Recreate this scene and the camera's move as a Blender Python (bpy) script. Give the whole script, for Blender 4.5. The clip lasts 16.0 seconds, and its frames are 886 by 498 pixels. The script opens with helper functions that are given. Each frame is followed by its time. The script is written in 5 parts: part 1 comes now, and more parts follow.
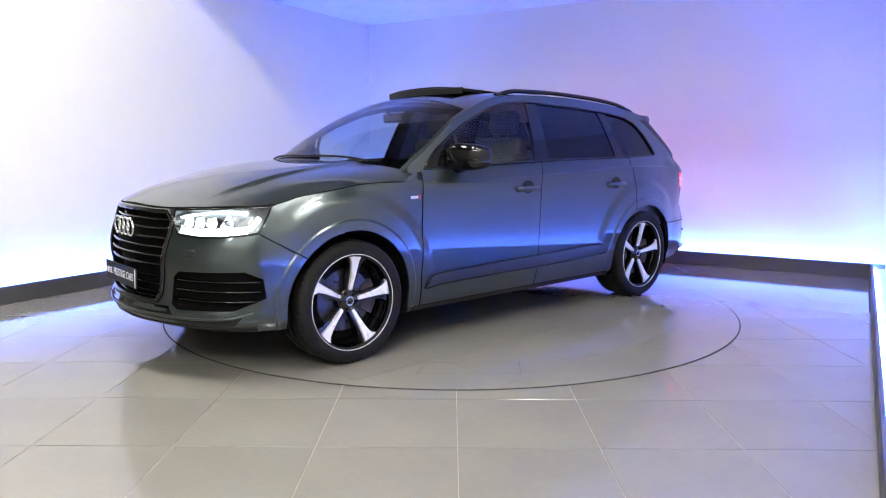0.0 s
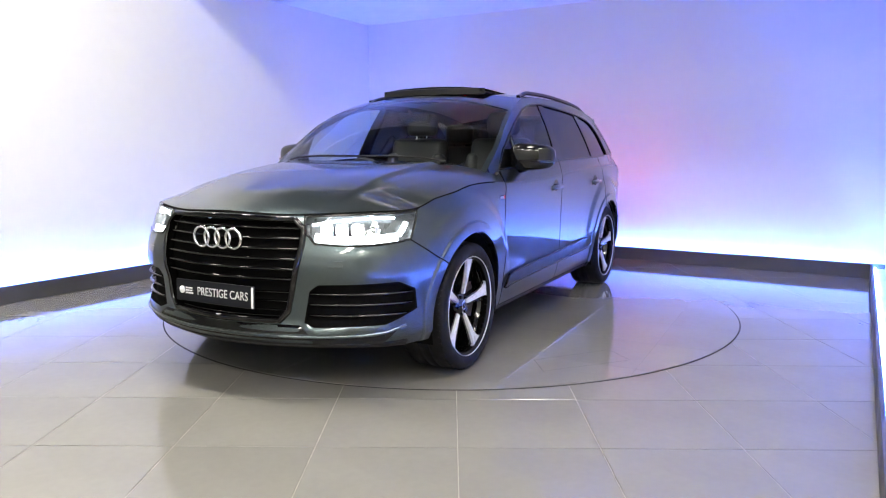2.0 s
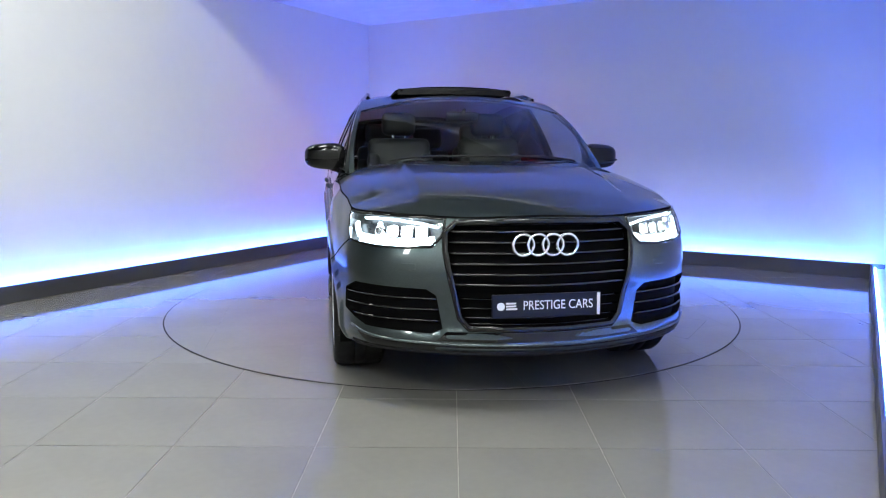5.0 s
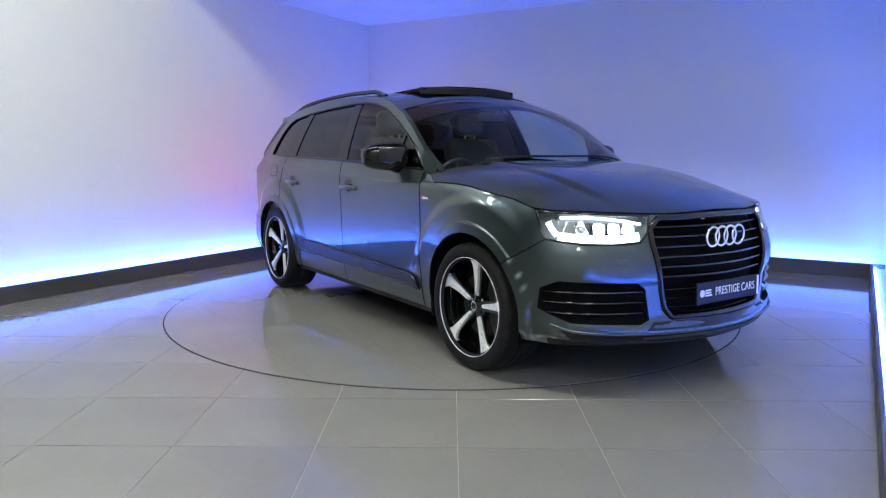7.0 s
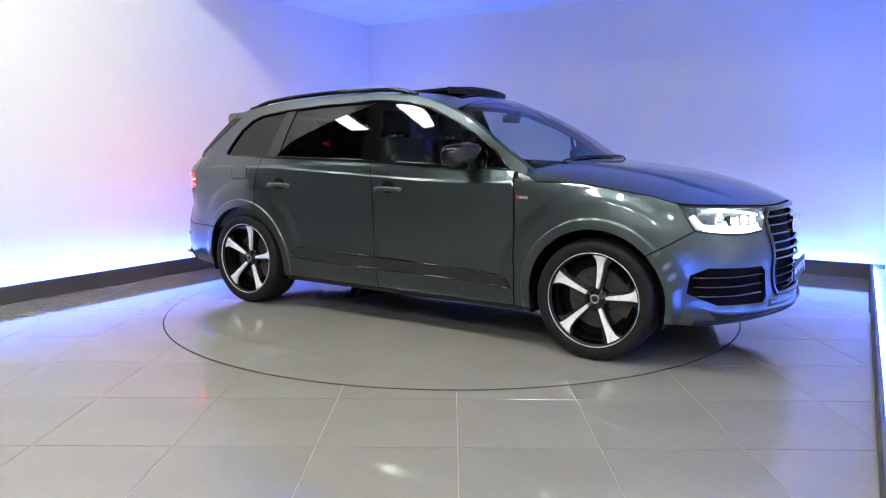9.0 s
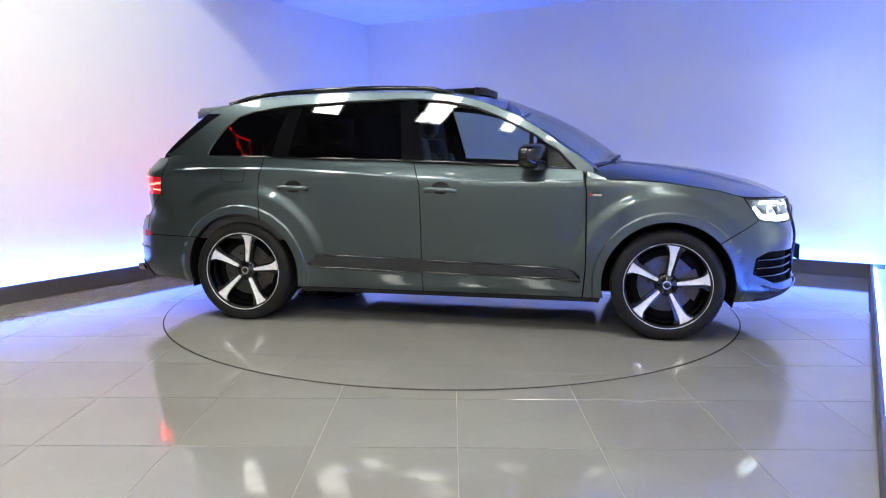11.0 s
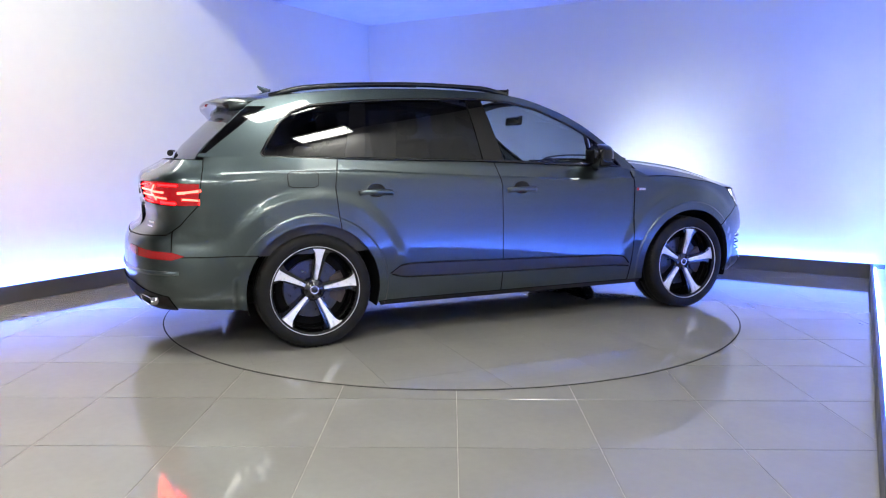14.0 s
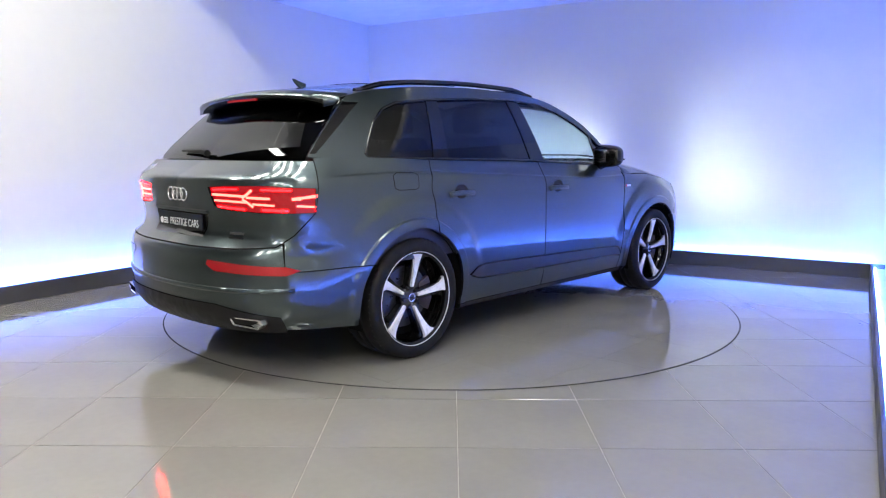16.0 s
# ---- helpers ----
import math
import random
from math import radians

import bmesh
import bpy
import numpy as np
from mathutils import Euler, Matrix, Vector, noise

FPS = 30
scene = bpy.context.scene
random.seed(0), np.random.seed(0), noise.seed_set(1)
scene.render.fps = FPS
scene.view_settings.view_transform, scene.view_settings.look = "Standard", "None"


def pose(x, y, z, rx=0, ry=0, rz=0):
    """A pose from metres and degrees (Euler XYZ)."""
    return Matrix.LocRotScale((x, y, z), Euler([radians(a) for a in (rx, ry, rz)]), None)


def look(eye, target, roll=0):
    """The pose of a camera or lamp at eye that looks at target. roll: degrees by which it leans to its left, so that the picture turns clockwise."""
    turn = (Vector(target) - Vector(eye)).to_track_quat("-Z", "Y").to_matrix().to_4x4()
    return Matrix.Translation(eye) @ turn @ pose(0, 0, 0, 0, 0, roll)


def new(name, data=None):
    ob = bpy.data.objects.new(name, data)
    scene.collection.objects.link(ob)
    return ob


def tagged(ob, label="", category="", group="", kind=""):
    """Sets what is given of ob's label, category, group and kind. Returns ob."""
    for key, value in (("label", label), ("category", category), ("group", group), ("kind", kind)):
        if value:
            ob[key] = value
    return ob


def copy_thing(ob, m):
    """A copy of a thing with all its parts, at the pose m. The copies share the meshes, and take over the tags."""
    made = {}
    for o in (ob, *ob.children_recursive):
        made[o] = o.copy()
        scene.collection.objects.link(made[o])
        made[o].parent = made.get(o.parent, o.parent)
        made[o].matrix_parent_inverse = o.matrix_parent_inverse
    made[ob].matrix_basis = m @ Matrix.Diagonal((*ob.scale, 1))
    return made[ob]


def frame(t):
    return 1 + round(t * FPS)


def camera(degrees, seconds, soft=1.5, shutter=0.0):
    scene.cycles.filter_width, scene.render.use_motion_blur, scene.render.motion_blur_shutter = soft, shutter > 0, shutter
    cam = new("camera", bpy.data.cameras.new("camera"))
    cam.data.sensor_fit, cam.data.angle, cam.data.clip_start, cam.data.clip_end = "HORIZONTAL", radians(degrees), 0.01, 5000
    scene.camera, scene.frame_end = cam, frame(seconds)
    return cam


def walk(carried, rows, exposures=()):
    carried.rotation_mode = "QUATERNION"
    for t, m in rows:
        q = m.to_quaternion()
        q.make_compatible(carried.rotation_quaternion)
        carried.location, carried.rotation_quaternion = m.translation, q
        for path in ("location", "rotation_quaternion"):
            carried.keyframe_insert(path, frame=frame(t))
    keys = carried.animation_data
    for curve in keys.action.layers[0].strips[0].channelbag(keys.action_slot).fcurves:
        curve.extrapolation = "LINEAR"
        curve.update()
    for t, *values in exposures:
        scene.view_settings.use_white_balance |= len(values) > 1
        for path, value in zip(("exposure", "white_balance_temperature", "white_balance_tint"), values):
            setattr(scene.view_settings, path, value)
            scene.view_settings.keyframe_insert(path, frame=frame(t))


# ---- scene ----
# ---- camera ----
cam = camera(64.44, 16.0, soft=1.2)
CAM = look((0.0, -5.801, 1.240), (-0.066, 0.142, 0.4185), roll=0.08)
walk(cam, [(0.0, CAM), (16.0, CAM)], exposures=[(0.0, 0.2, 6700, 10), (2.5, 0.2, 6700, 9), (3.2, 0.17, 6600, 7), (4.0, -0.1, 6350, 4), (6.4, -0.48, 6050, 4), (7.2, -0.5, 6100, 5), (8.0, -0.32, 6200, 6), (9.0, -0.05, 6400, 7), (11.4, -0.05, 6450, 7), (16.0, -0.05, 6450, 8)])

# turntable: seconds and heading of the car in degrees
TURN = [(0.0, 222.3), (0.5, 226.0), (1.0, 231.65), (1.5, 237.4), (2.0, 243.2), (2.5, 249.2), (3.0, 255.4), (3.5, 261.7), (4.0, 268.0),
        (6.5, 298.6), (7.0, 304.45), (7.5, 310.3), (8.0, 316.1), (8.5, 321.9), (9.0, 327.6), (11.5, 355.2), (12.0, 360.9), (12.5, 366.7),
        (13.0, 372.5), (13.5, 378.3), (14.0, 384.1), (14.5, 389.8), (15.0, 395.6), (15.5, 401.4), (16.0, 407.2)]
CAR_OFF = Vector((0.126, -0.023, 0.0))

# ---- world: a closed hall, only a faint grey beyond ----
world = bpy.data.worlds.new("world")
scene.world = world
world.use_nodes = True
world.node_tree.nodes["Background"].inputs[0].default_value = (0.8, 0.85, 0.9, 1)
world.node_tree.nodes["Background"].inputs[1].default_value = 0.05

TUBE_POWER = 56.0
LED_POWER = 335.0

# ---- materials ----


def mat(name, color, rough=0.5, metal=0.0, coat=0.0, spec=0.5):
    m = bpy.data.materials.new(name)
    m.use_nodes = True
    b = m.node_tree.nodes["Principled BSDF"]
    b.inputs["Base Color"].default_value = (*color, 1)
    b.inputs["Roughness"].default_value = rough
    b.inputs["Metallic"].default_value = metal
    b.inputs["Coat Weight"].default_value = coat
    b.inputs["Coat Roughness"].default_value = 0.02
    b.inputs["Specular IOR Level"].default_value = spec
    return m


def link(m, a, b):
    m.node_tree.links.new(a, b)


def node(m, kind, **inputs):
    n = m.node_tree.nodes.new(kind)
    for k, v in inputs.items():
        n.inputs[k.replace("_", " ")].default_value = v
    return n


def bsdf(m):
    return m.node_tree.nodes["Principled BSDF"]


def vary(m, color, amount, scale, rough=None, rough_amount=0.0, bump=0.0, bump_scale=200.0, bump_dist=0.002, scale2=None):
    """Colour that wanders at two scales, wandering roughness and a fine relief, in object space."""
    t = m.node_tree
    co = t.nodes.new("ShaderNodeTexCoord")
    n1 = node(m, "ShaderNodeTexNoise", Scale=scale, Detail=6.0)
    n2 = node(m, "ShaderNodeTexNoise", Scale=scale2 or scale * 14, Detail=3.0)
    link(m, co.outputs["Object"], n1.inputs["Vector"])
    link(m, co.outputs["Object"], n2.inputs["Vector"])
    add = t.nodes.new("ShaderNodeMath")
    add.operation = "MULTIPLY_ADD"
    link(m, n2.outputs[0], add.inputs[0])
    add.inputs[1].default_value = 0.35
    link(m, n1.outputs[0], add.inputs[2])
    ramp = t.nodes.new("ShaderNodeMapRange")
    ramp.inputs["From Min"].default_value = 0.4
    ramp.inputs["From Max"].default_value = 0.95
    link(m, add.outputs[0], ramp.inputs["Value"])
    mix = t.nodes.new("ShaderNodeMix")
    mix.data_type = "RGBA"
    mix.inputs["A"].default_value = (*[c * (1 - amount) for c in color], 1)
    mix.inputs["B"].default_value = (*[min(1, c * (1 + amount)) for c in color], 1)
    link(m, ramp.outputs[0], mix.inputs["Factor"])
    link(m, mix.outputs["Result"], bsdf(m).inputs["Base Color"])
    if rough is not None:
        rr = t.nodes.new("ShaderNodeMapRange")
        rr.inputs["From Min"].default_value = 0.3
        rr.inputs["From Max"].default_value = 0.7
        rr.inputs["To Min"].default_value = max(0.01, rough - rough_amount)
        rr.inputs["To Max"].default_value = rough + rough_amount
        link(m, n1.outputs[0], rr.inputs["Value"])
        link(m, rr.outputs[0], bsdf(m).inputs["Roughness"])
    if bump:
        nb = node(m, "ShaderNodeTexNoise", Scale=bump_scale, Detail=3.0)
        link(m, co.outputs["Object"], nb.inputs["Vector"])
        bp = node(m, "ShaderNodeBump", Strength=bump, Distance=bump_dist)
        link(m, nb.outputs[0], bp.inputs["Height"])
        link(m, bp.outputs[0], bsdf(m).inputs["Normal"])
    return m


def glow(name, color, strength):
    m = bpy.data.materials.new(name)
    m.use_nodes = True
    b = bsdf(m)
    b.inputs["Base Color"].default_value = (0.004, 0.004, 0.004, 1)
    b.inputs["Roughness"].default_value = 0.15
    b.inputs["Emission Color"].default_value = (*color, 1)
    b.inputs["Emission Strength"].default_value = strength
    return m


M_WALL = vary(mat("wall_paint", (0.8, 0.8, 0.8), 0.6), (0.8, 0.8, 0.8), 0.03, 0.7, 0.6, 0.08)
M_PLINTH = vary(mat("plinth_grey", (0.06, 0.06, 0.065), 0.5), (0.06, 0.06, 0.065), 0.15, 3, 0.5, 0.1, 0.1, 300)
M_LEDGE = vary(mat("ledge_worn_white", (0.55, 0.55, 0.55), 0.5), (0.55, 0.55, 0.55), 0.2, 5, 0.5, 0.1, 0.3, 60)
M_CEIL = vary(mat("ceiling_film", (0.8, 0.8, 0.82), 0.35), (0.8, 0.8, 0.82), 0.04, 1.5, 0.6, 0.05)
M_TILE = vary(mat("tile_porcelain", (0.205, 0.198, 0.180), 0.07, 0.0, 0.0, 0.85), (0.205, 0.198, 0.180), 0.08, 1.6)
M_GROUT = vary(mat("grout", (0.25, 0.23, 0.2), 0.8), (0.25, 0.23, 0.2), 0.3, 8, 0.8, 0.1)
M_GAP = mat("dark_gap", (0.006, 0.006, 0.006), 0.9, spec=0.05)
M_LED = glow("led_blue", (0.055, 0.16, 1.0), LED_POWER)
M_TUBE = glow("light_panel", (1.0, 0.97, 0.90), TUBE_POWER)
M_STEEL = mat("painted_steel", (0.6, 0.6, 0.6), 0.4)
M_HALLROOF = vary(mat("hall_roof_dark", (0.1, 0.1, 0.105), 0.8), (0.1, 0.1, 0.105), 0.2, 0.8)
M_HALLWALL = vary(mat("hall_wall_pale", (0.5, 0.51, 0.5), 0.7), (0.5, 0.51, 0.5), 0.1, 0.6)

# random tone from tile to tile
_t = M_TILE
_hsv = _t.node_tree.nodes.new("ShaderNodeHueSaturation")
_oi = _t.node_tree.nodes.new("ShaderNodeObjectInfo")
_mr = node(_t, "ShaderNodeMapRange", To_Min=0.975, To_Max=1.025)
link(_t, _oi.outputs["Random"], _mr.inputs["Value"])
link(_t, _mr.outputs[0], _hsv.inputs["Value"])
_src = bsdf(_t).inputs["Base Color"].links[0].from_socket
link(_t, _src, _hsv.inputs["Color"])
link(_t, _hsv.outputs[0], bsdf(_t).inputs["Base Color"])


# ---- mesh helpers ----


def part(name, bm, material, parent=None, label="", smooth=False, loc=None):
    me = bpy.data.meshes.new(name)
    if isinstance(bm, tuple):
        me.from_pydata(bm[0], [], bm[1])
    else:
        bm.to_mesh(me)
        bm.free()
    for m in (material if isinstance(material, list) else [material]):
        me.materials.append(m)
    if smooth:
        me.shade_smooth()
    ob = new(name, me)
    if parent is not None:
        ob.parent = parent
    if loc is not None:
        ob.matrix_basis = loc
    if label:
        ob["label"] = label
    return ob


def box(lo, hi, bevel=0.0, seg=2, bm=None):
    one = bmesh.new()
    bmesh.ops.create_cube(one, size=1.0)
    for v in one.verts:
        v.co = Vector([lo[i] + (hi[i] - lo[i]) * (v.co[i] + 0.5) for i in range(3)])
    if bevel:
        bmesh.ops.bevel(one, geom=one.edges[:], offset=bevel, segments=seg, affect="EDGES", profile=0.5)
    if bm is None:
        return one
    me = bpy.data.meshes.new("tmp")
    one.to_mesh(me)
    one.free()
    bm.from_mesh(me)
    bpy.data.meshes.remove(me)
    return bm


def empty(name, m=None):
    ob = new(name)
    if m is not None:
        ob.matrix_basis = m
    return ob


# ---- the booth: u along the back wall, v towards it, turned 30 degrees ----
ROOM = pose(0, 0, 0, 0, 0, -30)
UL, UR, VB = -3.045, 3.04, 3.055
WL, WR, WB = -3.175, 3.165, 3.185
CEIL = 2.985
LEDGE = 0.146
V0 = -9.0
CEIL_V = -0.12


def structure(name, bm, material, label):
    ob = part(name, bm, material, None, label, loc=ROOM)
    return tagged(ob, label, "", "", "structure")


structure("wall_north", box((WL - 0.15, WB, 0), (WR + 0.15, WB + 0.15, 4.9)), M_WALL, "white painted back wall washed with blue light")
structure("wall_west", box((WL - 0.15, -2.25, 0), (WL, WB, 4.9)), M_WALL, "white painted side wall of the display booth")
structure("wall_east", box((WR, -4.6, 0), (WR + 0.15, WB, 4.9)), M_WALL, "white painted side wall with blue light strip")


def crumpled_ceiling():
    bm = bmesh.new()
    nx, ny = 150, 80
    grid = []
    for j in range(ny + 1):
        row = []
        for i in range(nx + 1):
            u = WL + (WR - WL) * i / nx
            v = CEIL_V + (WB - CEIL_V) * j / ny
            n = noise.noise(Vector((u * 1.1, v * 2.6, 3.1))) * 0.020 + (1 - abs(noise.noise(Vector((u * 2.2, v * 3.4, 9.0))))) ** 6 * 0.014
            edge = min(1.0, (WB - v) / 0.25, (v - CEIL_V - 0.8) / 0.6, (u - WL) / 0.25, (WR - u) / 0.25)
            row.append(bm.verts.new((u, v, CEIL - n * max(0.0, edge))))
        grid.append(row)
    for j in range(ny):
        for i in range(nx):
            bm.faces.new((grid[j][i], grid[j + 1][i], grid[j + 1][i + 1], grid[j][i + 1]))
    top = [bm.verts.new((u, v, CEIL + 0.12)) for u, v in ((WL, CEIL_V), (WR, CEIL_V), (WR, WB), (WL, WB))]
    bm.faces.new(top)
    bm.faces.new((grid[0][0], *grid[0][1:], top[1], top[0]))
    return bm


ceiling_ob = structure("ceiling", crumpled_ceiling(), M_CEIL, "crumpled white film ceiling over the booth")
ceiling_ob.data.shade_smooth()

BOARD, TRAY = 0.022, 0.102
for nm, lo, hi in (("plinth_north", (WL, VB, 0), (WR, VB + BOARD, LEDGE)), ("plinth_west", (UL - BOARD, -2.25, 0), (UL, VB, LEDGE)), ("plinth_east", (UR, -4.6, 0), (UR + BOARD, VB, LEDGE))):
    structure(nm, box(lo, hi, 0.004), M_PLINTH, "dark grey plinth board that hides a light strip along the wall")
for nm, lo, hi in (("tray_north", (WL, VB + BOARD, 0), (WR, WB, TRAY)), ("tray_west", (WL, -2.25, 0), (UL - BOARD, VB + BOARD, TRAY)), ("tray_east", (UR + BOARD, -4.6, 0), (WR, VB + BOARD, TRAY))):
    structure(nm, box(lo, hi), M_LEDGE, "worn white tray behind the plinth board")

# light strips lying in the trays along the three walls
LZ = TRAY + 0.004


def led_strip(name, lo, hi):
    ob = part(name, box(lo, hi), M_LED, loc=ROOM)
    tagged(ob, "glowing blue light strip lying in the tray along the wall", "light strip", "blue light strips")


led_strip("light_strip", (WL + 0.08, WB - 0.092, LZ - 0.003), (WR - 0.08, WB - 0.078, LZ + 0.006))
led_strip("light_strip", (WL + 0.078, -2.2, LZ - 0.003), (WL + 0.092, WB - 0.12, LZ + 0.006))
led_strip("light_strip", (WR - 0.092, -4.5, LZ - 0.003), (WR - 0.078, WB - 0.12, LZ + 0.006))

# the hall behind the camera; its unseen walls and roof are added for reflections
structure("floor", box((-9, V0, -0.12), (9, WB, -0.0025)), M_GROUT, "pale grout bed of the tiled floor")
structure("hall_ceiling", box((-9, V0, 4.9), (9, WB + 0.15, 5.0)), M_HALLROOF, "plain dark high ceiling added over the unseen hall")
structure("wall_south", box((-9, V0 - 0.15, 0), (9, V0, 4.9)), M_HALLWALL, "plain far wall added behind the camera, out of view")
structure("wall_hall_west", box((-9.15, V0, 0), (-9, WB, 4.9)), M_HALLWALL, "plain side wall added to close the unseen hall")
structure("wall_hall_east", box((9, V0, 0), (9.15, WB, 4.9)), M_HALLWALL, "plain side wall added to close the unseen hall")
structure("wall_hall_back", box((-9, -2.25, 0), (WL - 0.15, -2.1, 4.9)), M_HALLWALL, "plain unseen return wall added beside the booth")
structure("wall_hall_return", box((WR + 0.15, -4.6, 0), (9, -4.45, 4.9)), M_HALLWALL, "plain unseen return wall added beside the booth")


def ceiling_light(u, v):
    th = empty("ceiling_light", ROOM @ pose(u, v, 4.60))
    part("housing", box((-0.19, -0.58, 0.012), (0.19, 0.58, 0.08), 0.01), M_STEEL, th)
    part("diffuser", box((-0.165, -0.55, 0.0), (0.165, 0.55, 0.012), 0.003), M_TUBE, th)
    part("rod", box((-0.01, -0.5, 0.08), (0.01, -0.48, 0.3)), M_STEEL, th)
    part("rod", box((-0.01, 0.48, 0.08), (0.01, 0.5, 0.3)), M_STEEL, th)
    return tagged(th, "white ceiling light panel hung from the hall roof, far rows added as fill", "ceiling light", "rows of ceiling lights")


first_light = ceiling_light(0.25, -2.7)
# far rows at v -7.0 and -8.3 are unseen, added to light the floor
for vv, us in ((-2.7, (-3.8, -2.45, -1.1, 1.6, 2.85)), (-7.0, (0.25, 1.6, 2.85, 4.2, 5.55)), (-8.3, (0.25, 2.85, 5.55))):
    for uu in us:
        copy_thing(first_light, ROOM @ pose(uu, vv, 4.60))

# ---- turntable ----
DISC_R, DISC_Z = 2.243, 0.004


def ring_mesh(r0, r1, z, n=160):
    vs, fs = [], []
    for i in range(n):
        a = 2 * math.pi * i / n
        vs += [(r0 * math.cos(a), r0 * math.sin(a), z), (r1 * math.cos(a), r1 * math.sin(a), z)]
    for i in range(n):
        j = (i + 1) % n
        fs.append((2 * i, 2 * i + 1, 2 * j + 1, 2 * j))
    return vs, fs


def clip_poly(poly, r, n=160):
    """A square tile cut by the round edge of the turntable."""
    out = [Vector((x, y)) for x, y in poly]
    for i in range(n):
        a = 2 * math.pi * (i + 0.5) / n
        nx, ny = math.cos(a), math.sin(a)
        lim = r
        res = []
        for k in range(len(out)):
            p, q = out[k], out[(k + 1) % len(out)]
            dp, dq = p.x * nx + p.y * ny - lim, q.x * nx + q.y * ny - lim
            if dp <= 0:
                res.append(p)
            if (dp < 0) != (dq < 0) and dp != dq:
                res.append(p.lerp(q, dp / (dp - dq)))
        out = res
        if len(out) < 3:
            return []
    return out


tagged(part("turntable_gap", ring_mesh(DISC_R - 0.02, DISC_R + 0.010, 0.0015), M_GAP), "thin dark gap round the turntable in the floor", kind="structure")
turntable = empty("turntable")
tagged(turntable, "round tiled turntable set flush in the floor", "turntable")
_dbm = bmesh.new()
bmesh.ops.create_cone(_dbm, cap_ends=True, segments=160, radius1=DISC_R, radius2=DISC_R, depth=0.06)
bmesh.ops.translate(_dbm, verts=_dbm.verts[:], vec=(0, 0, DISC_Z - 0.0315))
part("plate", _dbm, M_TILE, turntable)
for i in range(-4, 4):
    for j in range(-4, 4):
        lo, hi, g = (i * 0.6, j * 0.6), ((i + 1) * 0.6, (j + 1) * 0.6), 0.0005
        pts = clip_poly([(lo[0] + g, lo[1] + g), (hi[0] - g, lo[1] + g), (hi[0] - g, hi[1] - g), (lo[0] + g, hi[1] - g)], DISC_R)
        if len(pts) < 3:
            continue
        n = len(pts)
        vs = [(p.x, p.y, DISC_Z) for p in pts] + [(p.x, p.y, DISC_Z - 0.0014) for p in pts]
        fs = [tuple(range(n))] + [(k, k + n, (k + 1) % n + n, (k + 1) % n) for k in range(n)]
        part("tile", (vs, fs), M_TILE, turntable)

HATCH = [(1.30, 1.22), (1.48, 1.34), (1.035, 1.73), (0.87, 1.56)]
_hv, _hf = [], []
for _k in range(4):
    _a, _b = Vector(HATCH[_k]), Vector(HATCH[(_k + 1) % 4])
    _n = Vector((_a.y - _b.y, _b.x - _a.x)).normalized() * 0.0008
    _hf.append(tuple(range(4 * _k, 4 * _k + 4)))
    _hv += [(c.x, c.y, DISC_Z + 0.0006) for c in (_a - _n, _b - _n, _b + _n, _a + _n)]
part("hatch_joint", (_hv, _hf), M_GAP, turntable, "thin dark outline of a floor hatch")

# ---- the car: x forward, y to its left, z up, standing on z = 0 ----
from mathutils.geometry import delaunay_2d_cdt


def flake_paint():
    m = mat("paint_grey_metallic", (0.015, 0.018, 0.02), 0.31, 0.95, 1.0)
    bsdf(m).inputs["Coat IOR"].default_value = 1.52
    co = m.node_tree.nodes.new("ShaderNodeTexCoord")
    n = node(m, "ShaderNodeTexVoronoi", Scale=900.0)
    link(m, co.outputs["Object"], n.inputs["Vector"])
    mix = m.node_tree.nodes.new("ShaderNodeMix")
    mix.data_type = "RGBA"
    mix.inputs["A"].default_value = (0.032, 0.043, 0.046, 1)
    mix.inputs["B"].default_value = (0.090, 0.118, 0.125, 1)
    link(m, n.outputs["Color"], mix.inputs["Factor"])
    link(m, mix.outputs["Result"], bsdf(m).inputs["Base Color"])
    return m


def glass(name, tint, gloss_rough=0.0, ior=1.45):
    m = bpy.data.materials.new(name)
    m.use_nodes = True
    t = m.node_tree
    t.nodes.remove(t.nodes["Principled BSDF"])
    tr = t.nodes.new("ShaderNodeBsdfTransparent")
    tr.inputs[0].default_value = (*tint, 1)
    gl = t.nodes.new("ShaderNodeBsdfGlossy")
    gl.inputs["Roughness"].default_value = gloss_rough
    lw = t.nodes.new("ShaderNodeLayerWeight")
    lw.inputs["Blend"].default_value = 0.5
    pw = t.nodes.new("ShaderNodeMath")
    pw.operation = "POWER"
    pw.inputs[1].default_value = 4.5
    t.links.new(lw.outputs["Facing"], pw.inputs[0])
    fr = t.nodes.new("ShaderNodeMath")
    fr.operation = "MULTIPLY_ADD"
    f0 = ((ior - 1) / (ior + 1)) ** 2 * 1.1
    fr.inputs[1].default_value, fr.inputs[2].default_value = 1 - f0, f0
    t.links.new(pw.outputs[0], fr.inputs[0])
    mx = t.nodes.new("ShaderNodeMixShader")
    t.links.new(fr.outputs[0], mx.inputs[0])
    t.links.new(tr.outputs[0], mx.inputs[1])
    t.links.new(gl.outputs[0], mx.inputs[2])
    t.links.new(mx.outputs[0], t.nodes["Material Output"].inputs[0])
    return m


